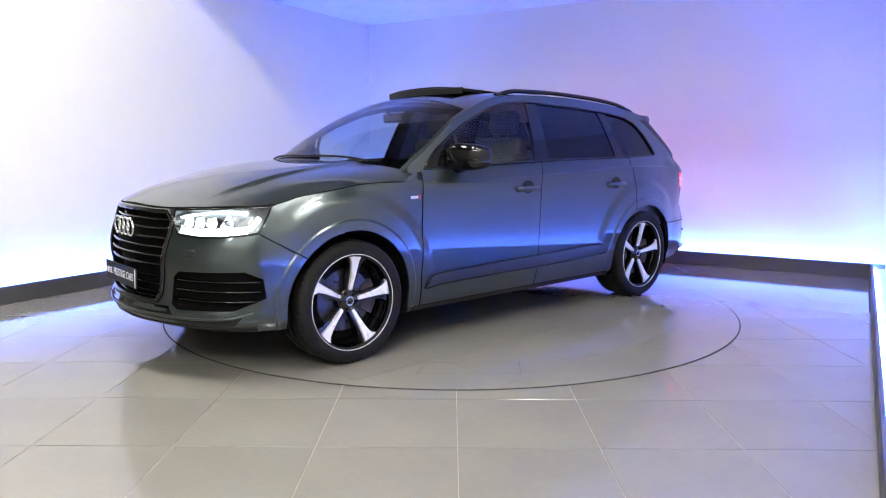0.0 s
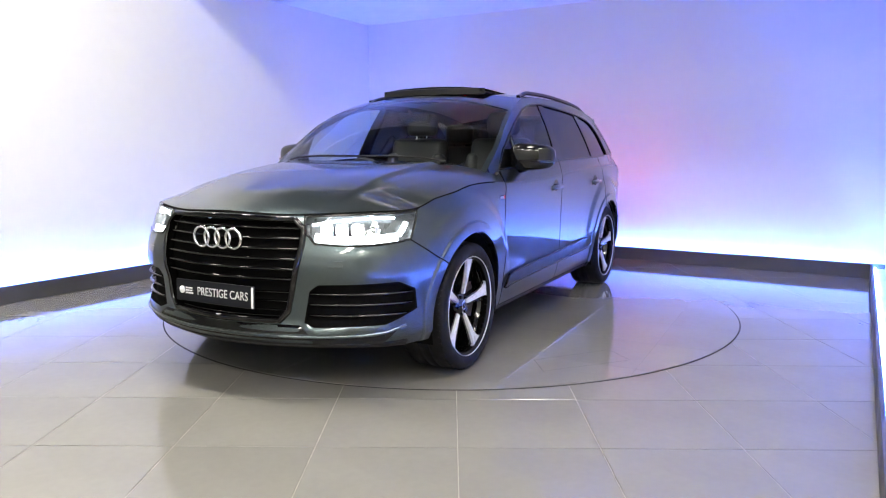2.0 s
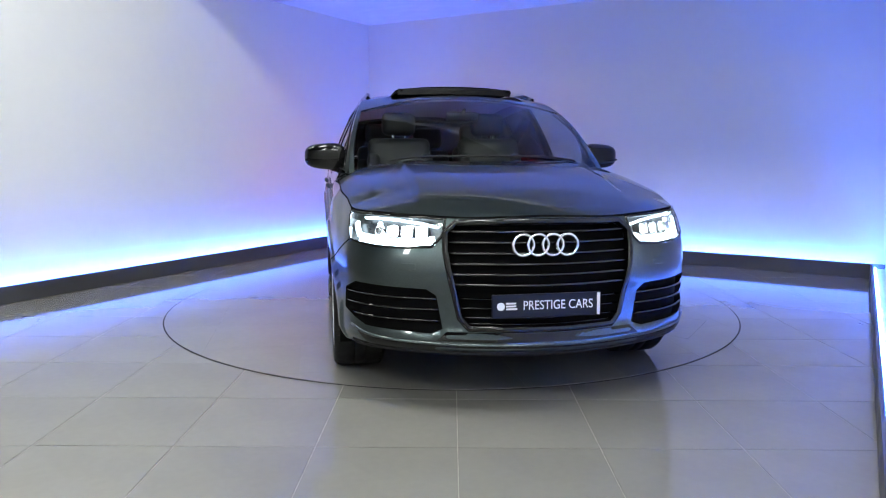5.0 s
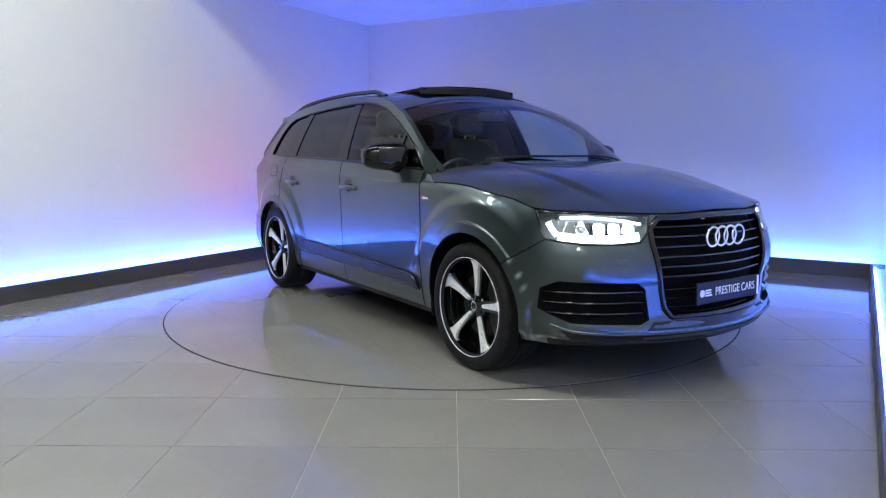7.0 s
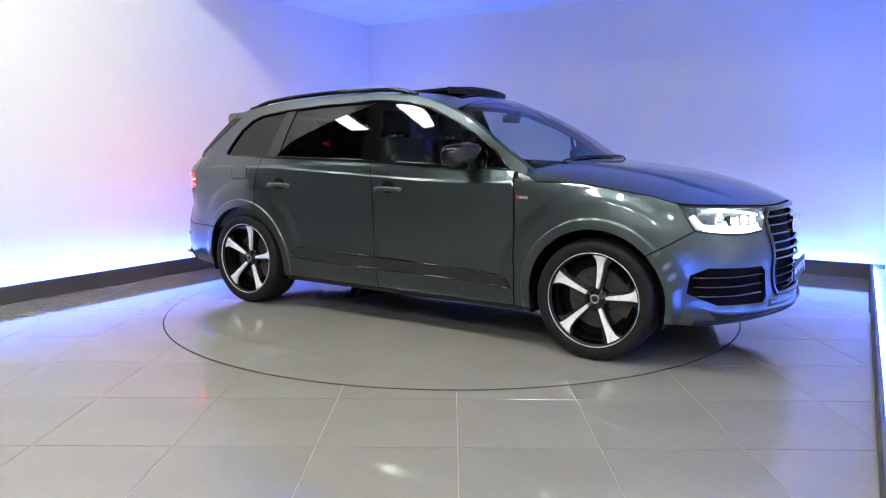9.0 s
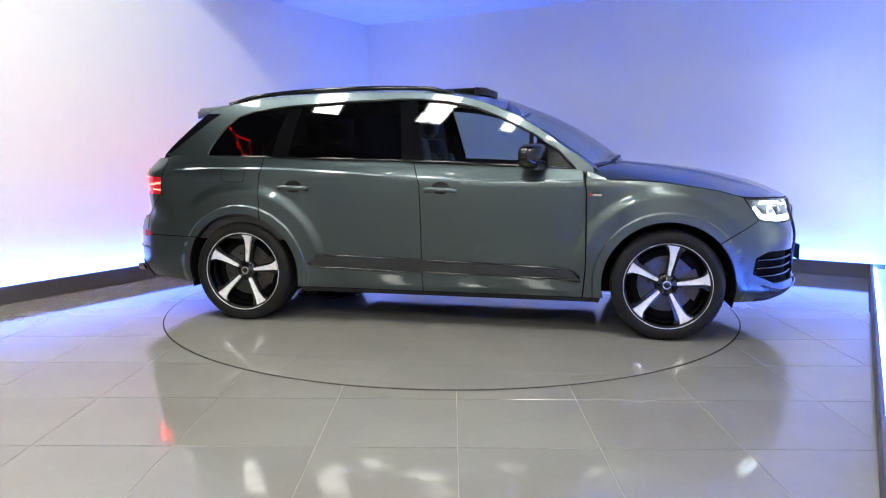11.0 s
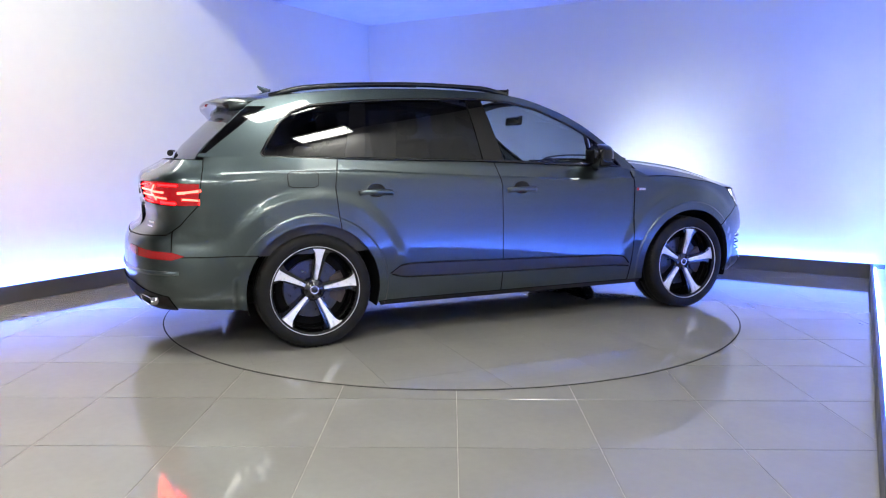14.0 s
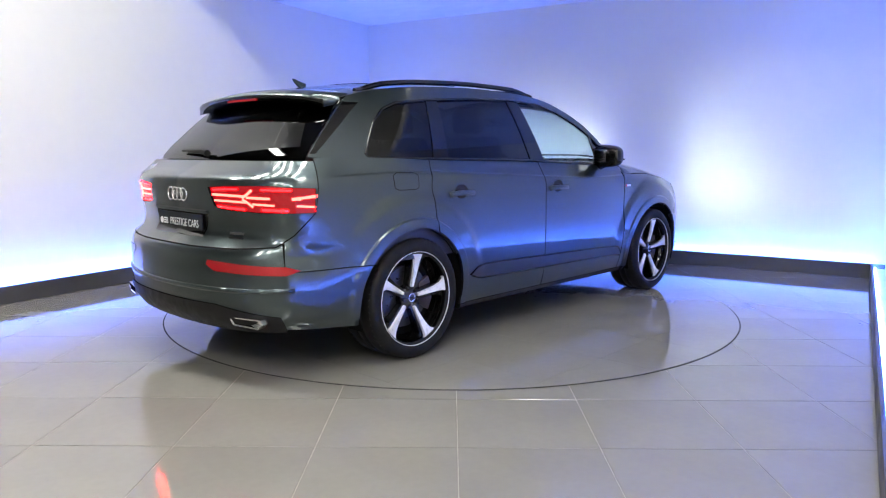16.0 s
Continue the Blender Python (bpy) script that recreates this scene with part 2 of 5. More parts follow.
M_PAINT = flake_paint()
M_GLOSS = mat("gloss_black", (0.002, 0.002, 0.0023), 0.03, 0.0, 0.0)
M_PLASTIC = vary(mat("black_plastic", (0.007, 0.007, 0.0075), 0.45, spec=0.25), (0.007, 0.007, 0.0075), 0.2, 20, 0.5, 0.08, 0.2, 700, 0.0005)
M_DARK = mat("dark_inside", (0.003, 0.003, 0.003), 0.8, spec=0.08)
M_RUBBER = vary(mat("tyre_rubber", (0.006, 0.0058, 0.0056), 0.6, 0.0, 0.0, 0.25), (0.006, 0.0058, 0.0056), 0.25, 14, 0.7, 0.1, 0.3, 400, 0.0006)
M_ALU = vary(mat("machined_alloy", (0.8, 0.8, 0.81), 0.3, 0.15), (0.8, 0.8, 0.81), 0.04, 30, 0.3, 0.05)
M_SATIN = vary(mat("satin_silver", (0.12, 0.125, 0.13), 0.3, 0.7), (0.12, 0.125, 0.13), 0.05, 30, 0.3, 0.05)
M_BLADE = vary(mat("moulding_dark", (0.013, 0.014, 0.015), 0.38), (0.013, 0.014, 0.015), 0.15, 20, 0.36, 0.05)
M_RIM = mat("rim_black", (0.003, 0.003, 0.0035), 0.12, 0.0, 0.3)
M_CHROME = mat("chrome", (0.82, 0.82, 0.83), 0.08, 1.0)
M_DISC = vary(mat("brake_disc", (0.07, 0.07, 0.07), 0.4, 0.9), (0.07, 0.07, 0.07), 0.2, 40, 0.35, 0.1)
M_RUST = vary(mat("caliper", (0.06, 0.045, 0.04), 0.6, 0.3), (0.06, 0.045, 0.04), 0.3, 30)
M_SCREEN = glass("windscreen_glass", (0.80, 0.86, 0.85))
M_SIDE = glass("side_glass", (0.58, 0.67, 0.67))
M_PRIV = glass("privacy_glass", (0.03, 0.033, 0.04), 0.0, 1.5)
M_LENS = glass("lamp_lens", (0.93, 0.95, 0.97))
M_REDLENS = mat("red_lens", (0.30, 0.004, 0.007), 0.08, 0.0, 0.4)
M_REDBASE = glow("tail_lens_glow", (1.0, 0.006, 0.02), 0.45)
M_REDGLOW = glow("tail_glow", (1.0, 0.0006, 0.0012), 85.0)
M_REDHOT = glow("tail_line_glow", (1.0, 0.060, 0.045), 12.0)
M_HEAD = glow("headlamp_glow", (0.80, 0.93, 1.0), 9.0)
M_PROJ = glow("projector_glow", (0.85, 0.95, 1.0), 2000.0)
M_LEATHER = vary(mat("black_leather", (0.02, 0.02, 0.021), 0.5), (0.02, 0.02, 0.021), 0.2, 12, 0.5, 0.1, 0.4, 300, 0.001)
M_TRIM = vary(mat("grey_dash", (0.05, 0.05, 0.052), 0.6), (0.05, 0.05, 0.052), 0.15, 20, 0.6, 0.1, 0.3, 500, 0.0006)
M_LINING = vary(mat("headlining", (0.35, 0.34, 0.33), 0.9), (0.35, 0.34, 0.33), 0.06, 20)
M_PLATE = mat("plate_black", (0.008, 0.009, 0.013), 0.5, 0.0, 0.0, 0.25)
M_WHITE = mat("white_print", (0.8, 0.8, 0.8), 0.5)
M_RED = mat("red_print", (0.5, 0.02, 0.02), 0.4)


def curve(pts):
    """A smooth curve through points that does not overshoot."""
    xs, ys = [p[0] for p in pts], [p[1] for p in pts]
    n = len(xs)
    hs = [xs[i + 1] - xs[i] for i in range(n - 1)]
    ds = [(ys[i + 1] - ys[i]) / hs[i] for i in range(n - 1)]
    ms = [ds[0]] + [0.0 if ds[i - 1] * ds[i] <= 0 else 3 * (hs[i - 1] + hs[i]) / ((2 * hs[i] + hs[i - 1]) / ds[i - 1] + (hs[i] + 2 * hs[i - 1]) / ds[i]) for i in range(1, n - 1)] + [ds[-1]]

    def f(x):
        if x <= xs[0]:
            return ys[0] + (x - xs[0]) * ms[0] * 0.0
        if x >= xs[-1]:
            return ys[-1]
        lo = 0
        while x > xs[lo + 1]:
            lo += 1
        h = hs[lo]
        t = (x - xs[lo]) / h
        return (ys[lo] * (2 * t ** 3 - 3 * t * t + 1) + ms[lo] * h * (t ** 3 - 2 * t * t + t) + ys[lo + 1] * (3 * t * t - 2 * t ** 3) + ms[lo + 1] * h * (t ** 3 - t * t))
    return f


def sstep(a, b, x):
    t = min(1.0, max(0.0, (x - a) / (b - a)))
    return t * t * (3 - 2 * t)


# plan outline of the left half at bumper height, rear centre to front centre
PLAN_SIDE = curve([(-2.05, 0.945), (-1.8, 0.965), (-1.4, 0.975), (0.0, 0.975), (1.2, 0.975), (1.6, 0.972), (1.85, 0.955)])
NOSE = 2.465
FRONT = [(1.85, 0.955), (2.0, 0.928), (2.125, 0.868), (2.232, 0.765), (2.312, 0.63), (2.384, 0.45), (2.440, 0.25), (2.462, 0.10), (NOSE, 0.0)]
REAR = [(-2.05, 0.945), (-2.20, 0.917), (-2.34, 0.855), (-2.445, 0.75), (-2.515, 0.60), (-2.567, 0.40), (-2.593, 0.19), (-2.60, 0.0)]


def arc_curves(pts, s0, sign):
    out = []
    ext = [(2 * pts[0][0] - pts[1][0], pts[0][1] + (pts[0][1] - pts[1][1]) * 0.3)] + pts + [(pts[-2][0], -pts[-2][1])]
    dense = []
    for i in range(1, len(ext) - 2):
        p0, p1, p2, p3 = [Vector(p) for p in ext[i - 1:i + 3]]
        for k in range(12):
            t = k / 12
            dense.append(0.5 * ((2 * p1) + (p2 - p0) * t + (2 * p0 - 5 * p1 + 4 * p2 - p3) * t * t + (3 * p1 - p0 - 3 * p2 + p3) * t ** 3))
    dense.append(Vector(pts[-1]))
    s = s0
    for i, p in enumerate(dense):
        if i:
            s += sign * (p - dense[i - 1]).length
        out.append((s, p.x, p.y))
    return out


_fa = arc_curves(FRONT, 1.85, 1)
_ra = arc_curves(REAR, -2.05, -1)
SF, SR = _fa[-1][0], _ra[-1][0]
_ra.reverse()
_fx, _fy = curve([(a, b) for a, b, c in _fa]), curve([(a, c) for a, b, c in _fa])
_rx, _ry = curve([(a, b) for a, b, c in _ra]), curve([(a, c) for a, b, c in _ra])
_fs = curve([(c, a) for a, b, c in reversed(_fa)])
_rs = curve([(c, a) for a, b, c in _ra])


def sf(y):
    """Place along the outline of a point y off the middle, on the nose."""
    return _fs(y) if y >= 0 else 2 * SF - _fs(-y)


def sr(y):
    """The same on the tail."""
    return _rs(y) if y >= 0 else 2 * SR - _rs(-y)


def base(s):
    side = 1
    if s > SF:
        s, side = 2 * SF - s, -1
    elif s < SR:
        s, side = 2 * SR - s, -1
    if s > 1.85:
        x, y = _fx(s), _fy(s)
    elif s < -2.05:
        x, y = _rx(s), _ry(s)
    else:
        x, y = s, PLAN_SIDE(s)
    return x, y * side


# how far the skin lies outside the plan outline, by height, at stations along it
STATIONS = [
    (SR, [(0.22, -0.16), (0.30, -0.06), (0.36, -0.02), (0.46, 0.0), (0.56, -0.003), (0.69, -0.015), (0.735, -0.055), (0.775, -0.118), (0.83, -0.140), (0.92, -0.134), (1.04, -0.120), (1.09, -0.13), (1.14, -0.215), (1.20, -0.315), (1.26, -0.39)]),
    (-2.55, [(0.22, -0.14), (0.30, -0.05), (0.36, -0.015), (0.46, 0.0), (0.56, -0.003), (0.69, -0.012), (0.735, -0.036), (0.775, -0.084), (0.83, -0.098), (0.92, -0.088), (1.04, -0.072), (1.09, -0.08), (1.14, -0.15), (1.20, -0.24), (1.26, -0.31)]),
    (-2.25, [(0.22, -0.10), (0.30, -0.04), (0.36, -0.012), (0.46, 0.0), (0.56, -0.003), (0.62, -0.01), (0.66, -0.02), (0.70, -0.03), (0.78, -0.03), (0.92, -0.02), (1.04, -0.02), (1.09, -0.035), (1.14, -0.07), (1.20, -0.12), (1.26, -0.17)]),
    (-1.95, [(0.22, -0.08), (0.30, -0.03), (0.36, -0.01), (0.46, 0.0), (0.56, 0.0), (0.66, -0.004), (0.80, -0.010), (0.95, -0.02), (1.06, -0.035), (1.10, -0.05), (1.14, -0.062), (1.20, -0.085), (1.26, -0.11)]),
    (-1.45, [(0.22, -0.06), (0.30, -0.02), (0.36, -0.008), (0.50, 0.0), (0.70, 0.004), (0.85, 0.0), (1.0, -0.012), (1.08, -0.022), (1.12, -0.032), (1.20, -0.062), (1.26, -0.09)]),
    (-0.8, [(0.22, -0.09), (0.27, -0.062), (0.35, -0.041), (0.40, -0.031), (0.45, -0.0265), (0.52, -0.0245), (0.60, -0.0228), (0.70, -0.0212), (0.78, -0.0203), (0.90, -0.0190), (1.02, -0.018), (1.08, -0.019), (1.11, -0.026), (1.18, -0.058), (1.26, -0.09)]),
    (0.4, [(0.22, -0.09), (0.27, -0.062), (0.35, -0.041), (0.40, -0.031), (0.45, -0.0275), (0.52, -0.0258), (0.60, -0.0238), (0.70, -0.0214), (0.78, -0.0202), (0.90, -0.0190), (0.99, -0.018), (1.03, -0.019), (1.06, -0.026), (1.13, -0.052), (1.26, -0.09)]),
    (1.0, [(0.22, -0.09), (0.27, -0.062), (0.35, -0.041), (0.40, -0.031), (0.45, -0.0275), (0.52, -0.0258), (0.60, -0.0238), (0.70, -0.0214), (0.78, -0.0200), (0.90, -0.0180), (1.0, -0.018), (1.04, -0.023), (1.06, -0.03), (1.13, -0.07), (1.26, -0.13)]),
    (1.5, [(0.22, -0.06), (0.30, -0.012), (0.45, -0.004), (0.65, 0.004), (0.80, 0.002), (0.92, -0.012), (0.99, -0.028), (1.03, -0.048), (1.10, -0.10)]),
    (1.95, [(0.22, -0.07), (0.28, -0.03), (0.33, -0.004), (0.40, 0.0), (0.55, 0.003), (0.64, 0.003), (0.72, 0.0), (0.80, -0.008), (0.88, -0.03), (0.94, -0.055), (1.0, -0.09)]),
    (2.35, [(0.22, -0.10), (0.27, -0.055), (0.31, -0.002), (0.34, 0.012), (0.37, 0.010), (0.40, 0.0), (0.55, 0.002), (0.60, 0.005), (0.635, 0.010), (0.66, 0.008), (0.74, -0.006), (0.80, -0.03), (0.88, -0.055), (0.95, -0.085), (1.0, -0.12)]),
    (2.75, [(0.22, -0.11), (0.27, -0.05), (0.30, 0.0), (0.335, 0.02), (0.37, 0.015), (0.40, -0.008), (0.55, -0.010), (0.62, 0.0), (0.66, 0.0), (0.74, -0.012), (0.80, -0.028), (0.88, -0.05), (0.95, -0.085), (1.0, -0.12)]),
    (SF, [(0.22, -0.13), (0.27, -0.04), (0.30, 0.0), (0.33, 0.015), (0.37, 0.008), (0.42, 0.0), (0.50, 0.004), (0.60, 0.004), (0.70, -0.008), (0.80, -0.03), (0.88, -0.055), (0.93, -0.08), (1.0, -0.13)]),
]
_st = [(s, curve(p)) for s, p in STATIONS]
AX, AZ, AR = 1.497, 0.366, 0.425


def skin(s, z):
    """The painted body below the windows."""
    q = s
    if s > SF:
        q = 2 * SF - s
    elif s < SR:
        q = 2 * SR - s
    k = 0
    while k < len(_st) - 2 and q > _st[k + 1][0]:
        k += 1
    lo, hi = max(0, k - 1), min(len(_st), k + 3)
    d = curve([(a, f(z)) for a, f in _st[lo:hi]])(q)
    for ax in (-AX, AX):
        r = math.hypot(q - ax, z - AZ)
        if r < 1.2:
            d += 0.013 * sstep(0.492, 0.478, r) + 0.016 * sstep(0.66, 0.58, r) * sstep(0.40, 0.62, z) * sstep(0.55, 0.28, abs(q) - AX) * sstep(1.08, 0.98, z)
    if -2.1 < q < 0.95:
        d -= 0.010 * sstep(CREASE(q) - 0.004, CREASE(q) + 0.013, z) * sstep(-2.1, -1.9, q)
    x, y = base(s)
    x2, y2 = base(s + 0.02)
    x1, y1 = base(s - 0.02)
    tx, ty = x2 - x1, y2 - y1
    ln = math.hypot(tx, ty)
    return Vector((x - ty / ln * d, y + tx / ln * d, z))


ROOF_EDGE = curve([(-2.05, 1.47), (-1.83, 1.545), (-1.62, 1.592), (-1.15, 1.645), (-0.6, 1.665), (-0.2, 1.657), (0.08, 1.625), (0.33, 1.548), (0.55, 1.447), (0.70, 1.350), (0.81, 1.268), (0.93, 1.190), (1.0, 1.14), (1.08, 1.08)])


def flank(x, z):
    """The sides of the cabin above the belt."""
    t = (z - 1.16) / 0.48
    y = 0.920 - 0.155 * t - 0.065 * t * abs(t) - 0.075 * max(0.0, (x - 0.2) / 0.8) ** 2 - 0.065 * max(0.0, (-1.1 - x) / 1.0) ** 1.8
    return Vector((x, y, z))


def edge_y(x):
    return flank(x, ROOF_EDGE(x)).y


ROOF_MID = curve([(-2.1, 1.52), (-1.9, 1.60), (-1.6, 1.655), (-1.2, 1.695), (-0.6, 1.715), (-0.1, 1.708), (0.15, 1.685), (0.36, 1.637), (0.48, 1.595), (0.6, 1.55), (0.82, 1.452), (1.06, 1.308), (1.15, 1.245), (1.24, 1.178), (1.32, 1.12)])
BONNET_MID = curve([(0.9, 1.185), (1.15, 1.18), (1.36, 1.165), (1.6, 1.140), (1.8, 1.114), (2.01, 1.072), (2.18, 1.027), (2.295, 0.982), (2.38, 0.938), (2.44, 0.89)])
BONNET_DROP = curve([(0.9, 0.105), (1.4, 0.105), (1.6, 0.112), (1.8, 0.125), (1.95, 0.135), (2.1, 0.13), (2.4, 0.11)])


def top(x, y):
    """Windscreen and roof."""
    ze, zc, ye = ROOF_EDGE(x), ROOF_MID(x), edge_y(x)
    return Vector((x, y, ze + (zc - ze) * (1 - min(1.3, abs(y) / ye) ** 2.1)))


def bonnet_top(x, y):
    a, x0 = abs(y), x
    x += 0.085 * math.tanh((NOSE - _fx(_fs(min(a, 0.9)))) / 0.085) * sstep(1.7, 2.25, x)
    dome = 0.014 * sstep(0.585, 0.53, a) * sstep(2.35, 1.9, x)
    return Vector((x0, y, BONNET_MID(x) - BONNET_DROP(x) * (a / 0.93) ** (6.0 - 3.2 * sstep(1.0, 2.0, x)) + dome - 0.012 * sstep(2.35, 1.9, x)))




def bonnet_edge(s):
    """Where the bonnet meets the flank or the nose."""
    z = 0.98
    for _ in range(12):
        p = skin(s, z)
        z = 0.5 * z + 0.5 * bonnet_top(p.x, p.y).z
    return skin(s, z), z


TAIL_EDGE = curve([(1.16, -2.19), (1.22, -2.155), (1.35, -2.03), (1.46, -1.915), (1.56, -1.80)])


def tail(y, z):
    """The rear window."""
    x = TAIL_EDGE(z)
    yr = flank(x, z).y
    return Vector((x - 0.09 * (1 - min(1.2, abs(y) / yr) ** 2), y, z))


def inside(p, poly):
    c = False
    n = len(poly)
    for i in range(n):
        (x1, y1), (x2, y2) = poly[i], poly[i - 1]
        if (y1 > p[1]) != (y2 > p[1]) and p[0] < (x2 - x1) * (p[1] - y1) / (y2 - y1) + x1:
            c = not c
    return c


def densify(poly, h):
    out = []
    n = len(poly)
    for i in range(n):
        a, b = poly[i], poly[(i + 1) % n]
        k = max(1, int(math.ceil(math.hypot(b[0] - a[0], b[1] - a[1]) / h)))
        for j in range(k):
            out.append((a[0] + (b[0] - a[0]) * j / k, a[1] + (b[1] - a[1]) * j / k))
    return out


def near_edge(p, loops, d):
    for lp in loops:
        for q in lp:
            if abs(q[0] - p[0]) < d and abs(q[1] - p[1]) < d:
                return True
    return False


CREASE = curve([(-2.1, 1.098), (-1.66, 1.112), (-1.3, 1.112), (-0.77, 1.09), (-0.16, 1.062), (0.55, 1.038), (0.94, 1.045)])
ROWS = [(sg * AX + r * math.cos(radians(a)), AZ + r * math.sin(radians(a))) for sg in (-1, 1) for r in (0.476, 0.485, 0.494) for a in range(-14, 196, 3)]
ROWS += [(sg * AX + r * math.cos(radians(a)), AZ + r * math.sin(radians(a))) for sg in (-1, 1) for r in (0.575, 0.60, 0.62, 0.64, 0.665) for a in range(4, 177, 3)]
ROWS += [(-2.1 + 0.03 * k, CREASE(-2.1 + 0.03 * k) + o) for k in range(103) for o in (-0.005, 0.004, 0.013)]


def sheet(outline, surf, h=0.04, holes=(), flange=0.012, lift=0.0, flip=True, mirror=False):
    """A skin panel: a shape drawn on a surface, with its edges turned in. Returns vertices, faces and normals."""
    hv = h if isinstance(h, tuple) else (h, h)
    h = min(hv)
    loops = [densify(outline, h)] + [densify(q, h) for q in holes]
    pts, edges = [], []
    for lp in loops:
        k, n = len(pts), len(lp)
        pts += lp
        edges += [(k + i, k + (i + 1) % n) for i in range(n)]
    lo = [min(p[i] for p in loops[0]) for i in (0, 1)]
    hi = [max(p[i] for p in loops[0]) for i in (0, 1)]
    nx, ny = max(1, int((hi[0] - lo[0]) / hv[0])), max(1, int((hi[1] - lo[1]) / hv[1]))
    rows = []
    if surf is skin:
        rows = [p for p in ROWS if lo[0] < p[0] < hi[0] and lo[1] < p[1] < hi[1] and inside(p, loops[0]) and not any(inside(p, q) for q in loops[1:]) and not near_edge(p, loops, 0.005)]
        pts += rows
    for i in range(nx + 1):
        for j in range(ny + 1):
            p = (lo[0] + (i + 0.5) * hv[0], lo[1] + (j + 0.5) * hv[1])
            if inside(p, loops[0]) and not any(inside(p, q) for q in loops[1:]) and not near_edge(p, loops, h * 0.55) and not near_edge(p, [rows], h * 0.45) and not (surf is skin and min(abs(math.hypot(p[0] - AX, p[1] - AZ) - 0.485), abs(math.hypot(p[0] + AX, p[1] - AZ) - 0.485)) < 0.022):
                pts.append(p)
    r = delaunay_2d_cdt([Vector(p) for p in pts], edges, [], 0, 1e-6)
    v2, _, tris = r[0], r[1], r[2]
    keep = []
    for t in tris:
        c = (sum(v2[i][0] for i in t) / 3, sum(v2[i][1] for i in t) / 3)
        if inside(c, loops[0]) and not any(inside(c, q) for q in loops[1:]):
            keep.append(tuple(t))
    e = 0.003
    verts, norms = [], []
    for p in v2:
        a, b = p[0], p[1]
        da = surf(a + e, b) - surf(a - e, b)
        db = surf(a, b + e) - surf(a, b - e)
        n = (db.cross(da) if flip else da.cross(db)).normalized()
        verts.append(surf(a, b) + n * lift)
        norms.append(n)
    faces = [t[::-1] if flip else t for t in keep]
    if flange:
        use = {}
        for t in faces:
            for i in range(3):
                a, b = t[i], t[(i + 1) % 3]
                use[(a, b)] = use.get((a, b), 0) + 1
        rim = [k for k in use if (k[1], k[0]) not in use]
        low = {}
        for a, b in rim:
            for i in (a, b):
                if i not in low:
                    low[i] = (len(verts), len(verts) + 1)
                    verts += [verts[i].copy(), verts[i] - norms[i] * flange]
                    norms += [norms[i], norms[i]]
            faces.append((b, a, low[a][1], low[b][1]))
    if mirror:
        verts = [Vector((v.x, -v.y, v.z)) for v in verts]
        norms = [Vector((n.x, -n.y, n.z)) for n in norms]
        faces = [f[::-1] for f in faces]
    return verts, faces, norms


def panel(name, outline, surf, material, parent, label="", **kw):
    vs, fs, ns = sheet(outline, surf, **kw)
    ob = part(name, (vs, fs), [material, M_GAP], parent, label)
    # turned-in edges are coloured black, for the shade inside the panel gaps
    ob.data.polygons.foreach_set("material_index", [0 if len(f) == 3 else 1 for f in fs])
    ob.data.shade_smooth()
    ob.data.normals_split_custom_set_from_vertices(ns)
    return ob


def both(name, outline, surf, material, parent, label="", **kw):
    return [panel(name, outline, surf, material, parent, label, mirror=mi, **kw) for mi in (False, True)]


def arc(ax, r, a0, a1, n=20):
    return [(ax + r * math.cos(radians(a0 + (a1 - a0) * i / n)), AZ + r * math.sin(radians(a0 + (a1 - a0) * i / n))) for i in range(n + 1)]


def strip(path, w, t, closed=False):
    """A bar of width w and thickness t along a path of (place, outward) pairs."""
    vs, fs = [], []
    n = len(path)
    for i, (p, o) in enumerate(path):
        q0, q1 = path[max(0, i - 1)][0], path[min(n - 1, i + 1)][0]
        if closed:
            q0, q1 = path[i - 1][0], path[(i + 1) % n][0]
        side = (q1 - q0).normalized().cross(o).normalized()
        for a, b in ((-w / 2, 0), (-w / 2 * 0.8, t), (w / 2 * 0.8, t), (w / 2, 0)):
            vs.append(p + side * a + o * b)
    for i in range(n if closed else n - 1):
        j = (i + 1) % n
        for k in range(4):
            fs.append((4 * i + k, 4 * j + k, 4 * j + (k + 1) % 4, 4 * i + (k + 1) % 4))
    if not closed:
        fs += [(0, 1, 2, 3), tuple(4 * (n - 1) + k for k in (3, 2, 1, 0))]
    return vs, fs


def bead(path, w, t, closed=False, k=7):
    """A rounded bar of width w and height t along a path of (place, outward) pairs."""
    vs, fs = [], []
    n = len(path)
    for i, (p, o) in enumerate(path):
        q0, q1 = (path[i - 1][0], path[(i + 1) % n][0]) if closed else (path[max(0, i - 1)][0], path[min(n - 1, i + 1)][0])
        side = (q1 - q0).normalized().cross(o).normalized()
        for j in range(k):
            a = math.pi * j / (k - 1)
            vs.append(p - side * (w / 2 * math.cos(a)) + o * (t * math.sin(a)))
    for i in range(n if closed else n - 1):
        m = (i + 1) % n
        for j in range(k):
            fs.append((k * i + j, k * m + j, k * m + (j + 1) % k, k * i + (j + 1) % k))
    if not closed:
        fs += [tuple(range(k)), tuple(k * (n - 1) + j for j in reversed(range(k)))]
    return vs, fs


def on(surf, pts, lift=0.0, flip=True):
    out = []
    e = 0.003
    for a, b in pts:
        n = (surf(a, b + e) - surf(a, b - e)).cross(surf(a + e, b) - surf(a - e, b)).normalized()
        if not flip:
            n = -n
        out.append((surf(a, b) + n * lift, n))
    return out


def mirrored(path):
    return [(Vector((p.x, -p.y, p.z)), Vector((o.x, -o.y, o.z))) for p, o in path]


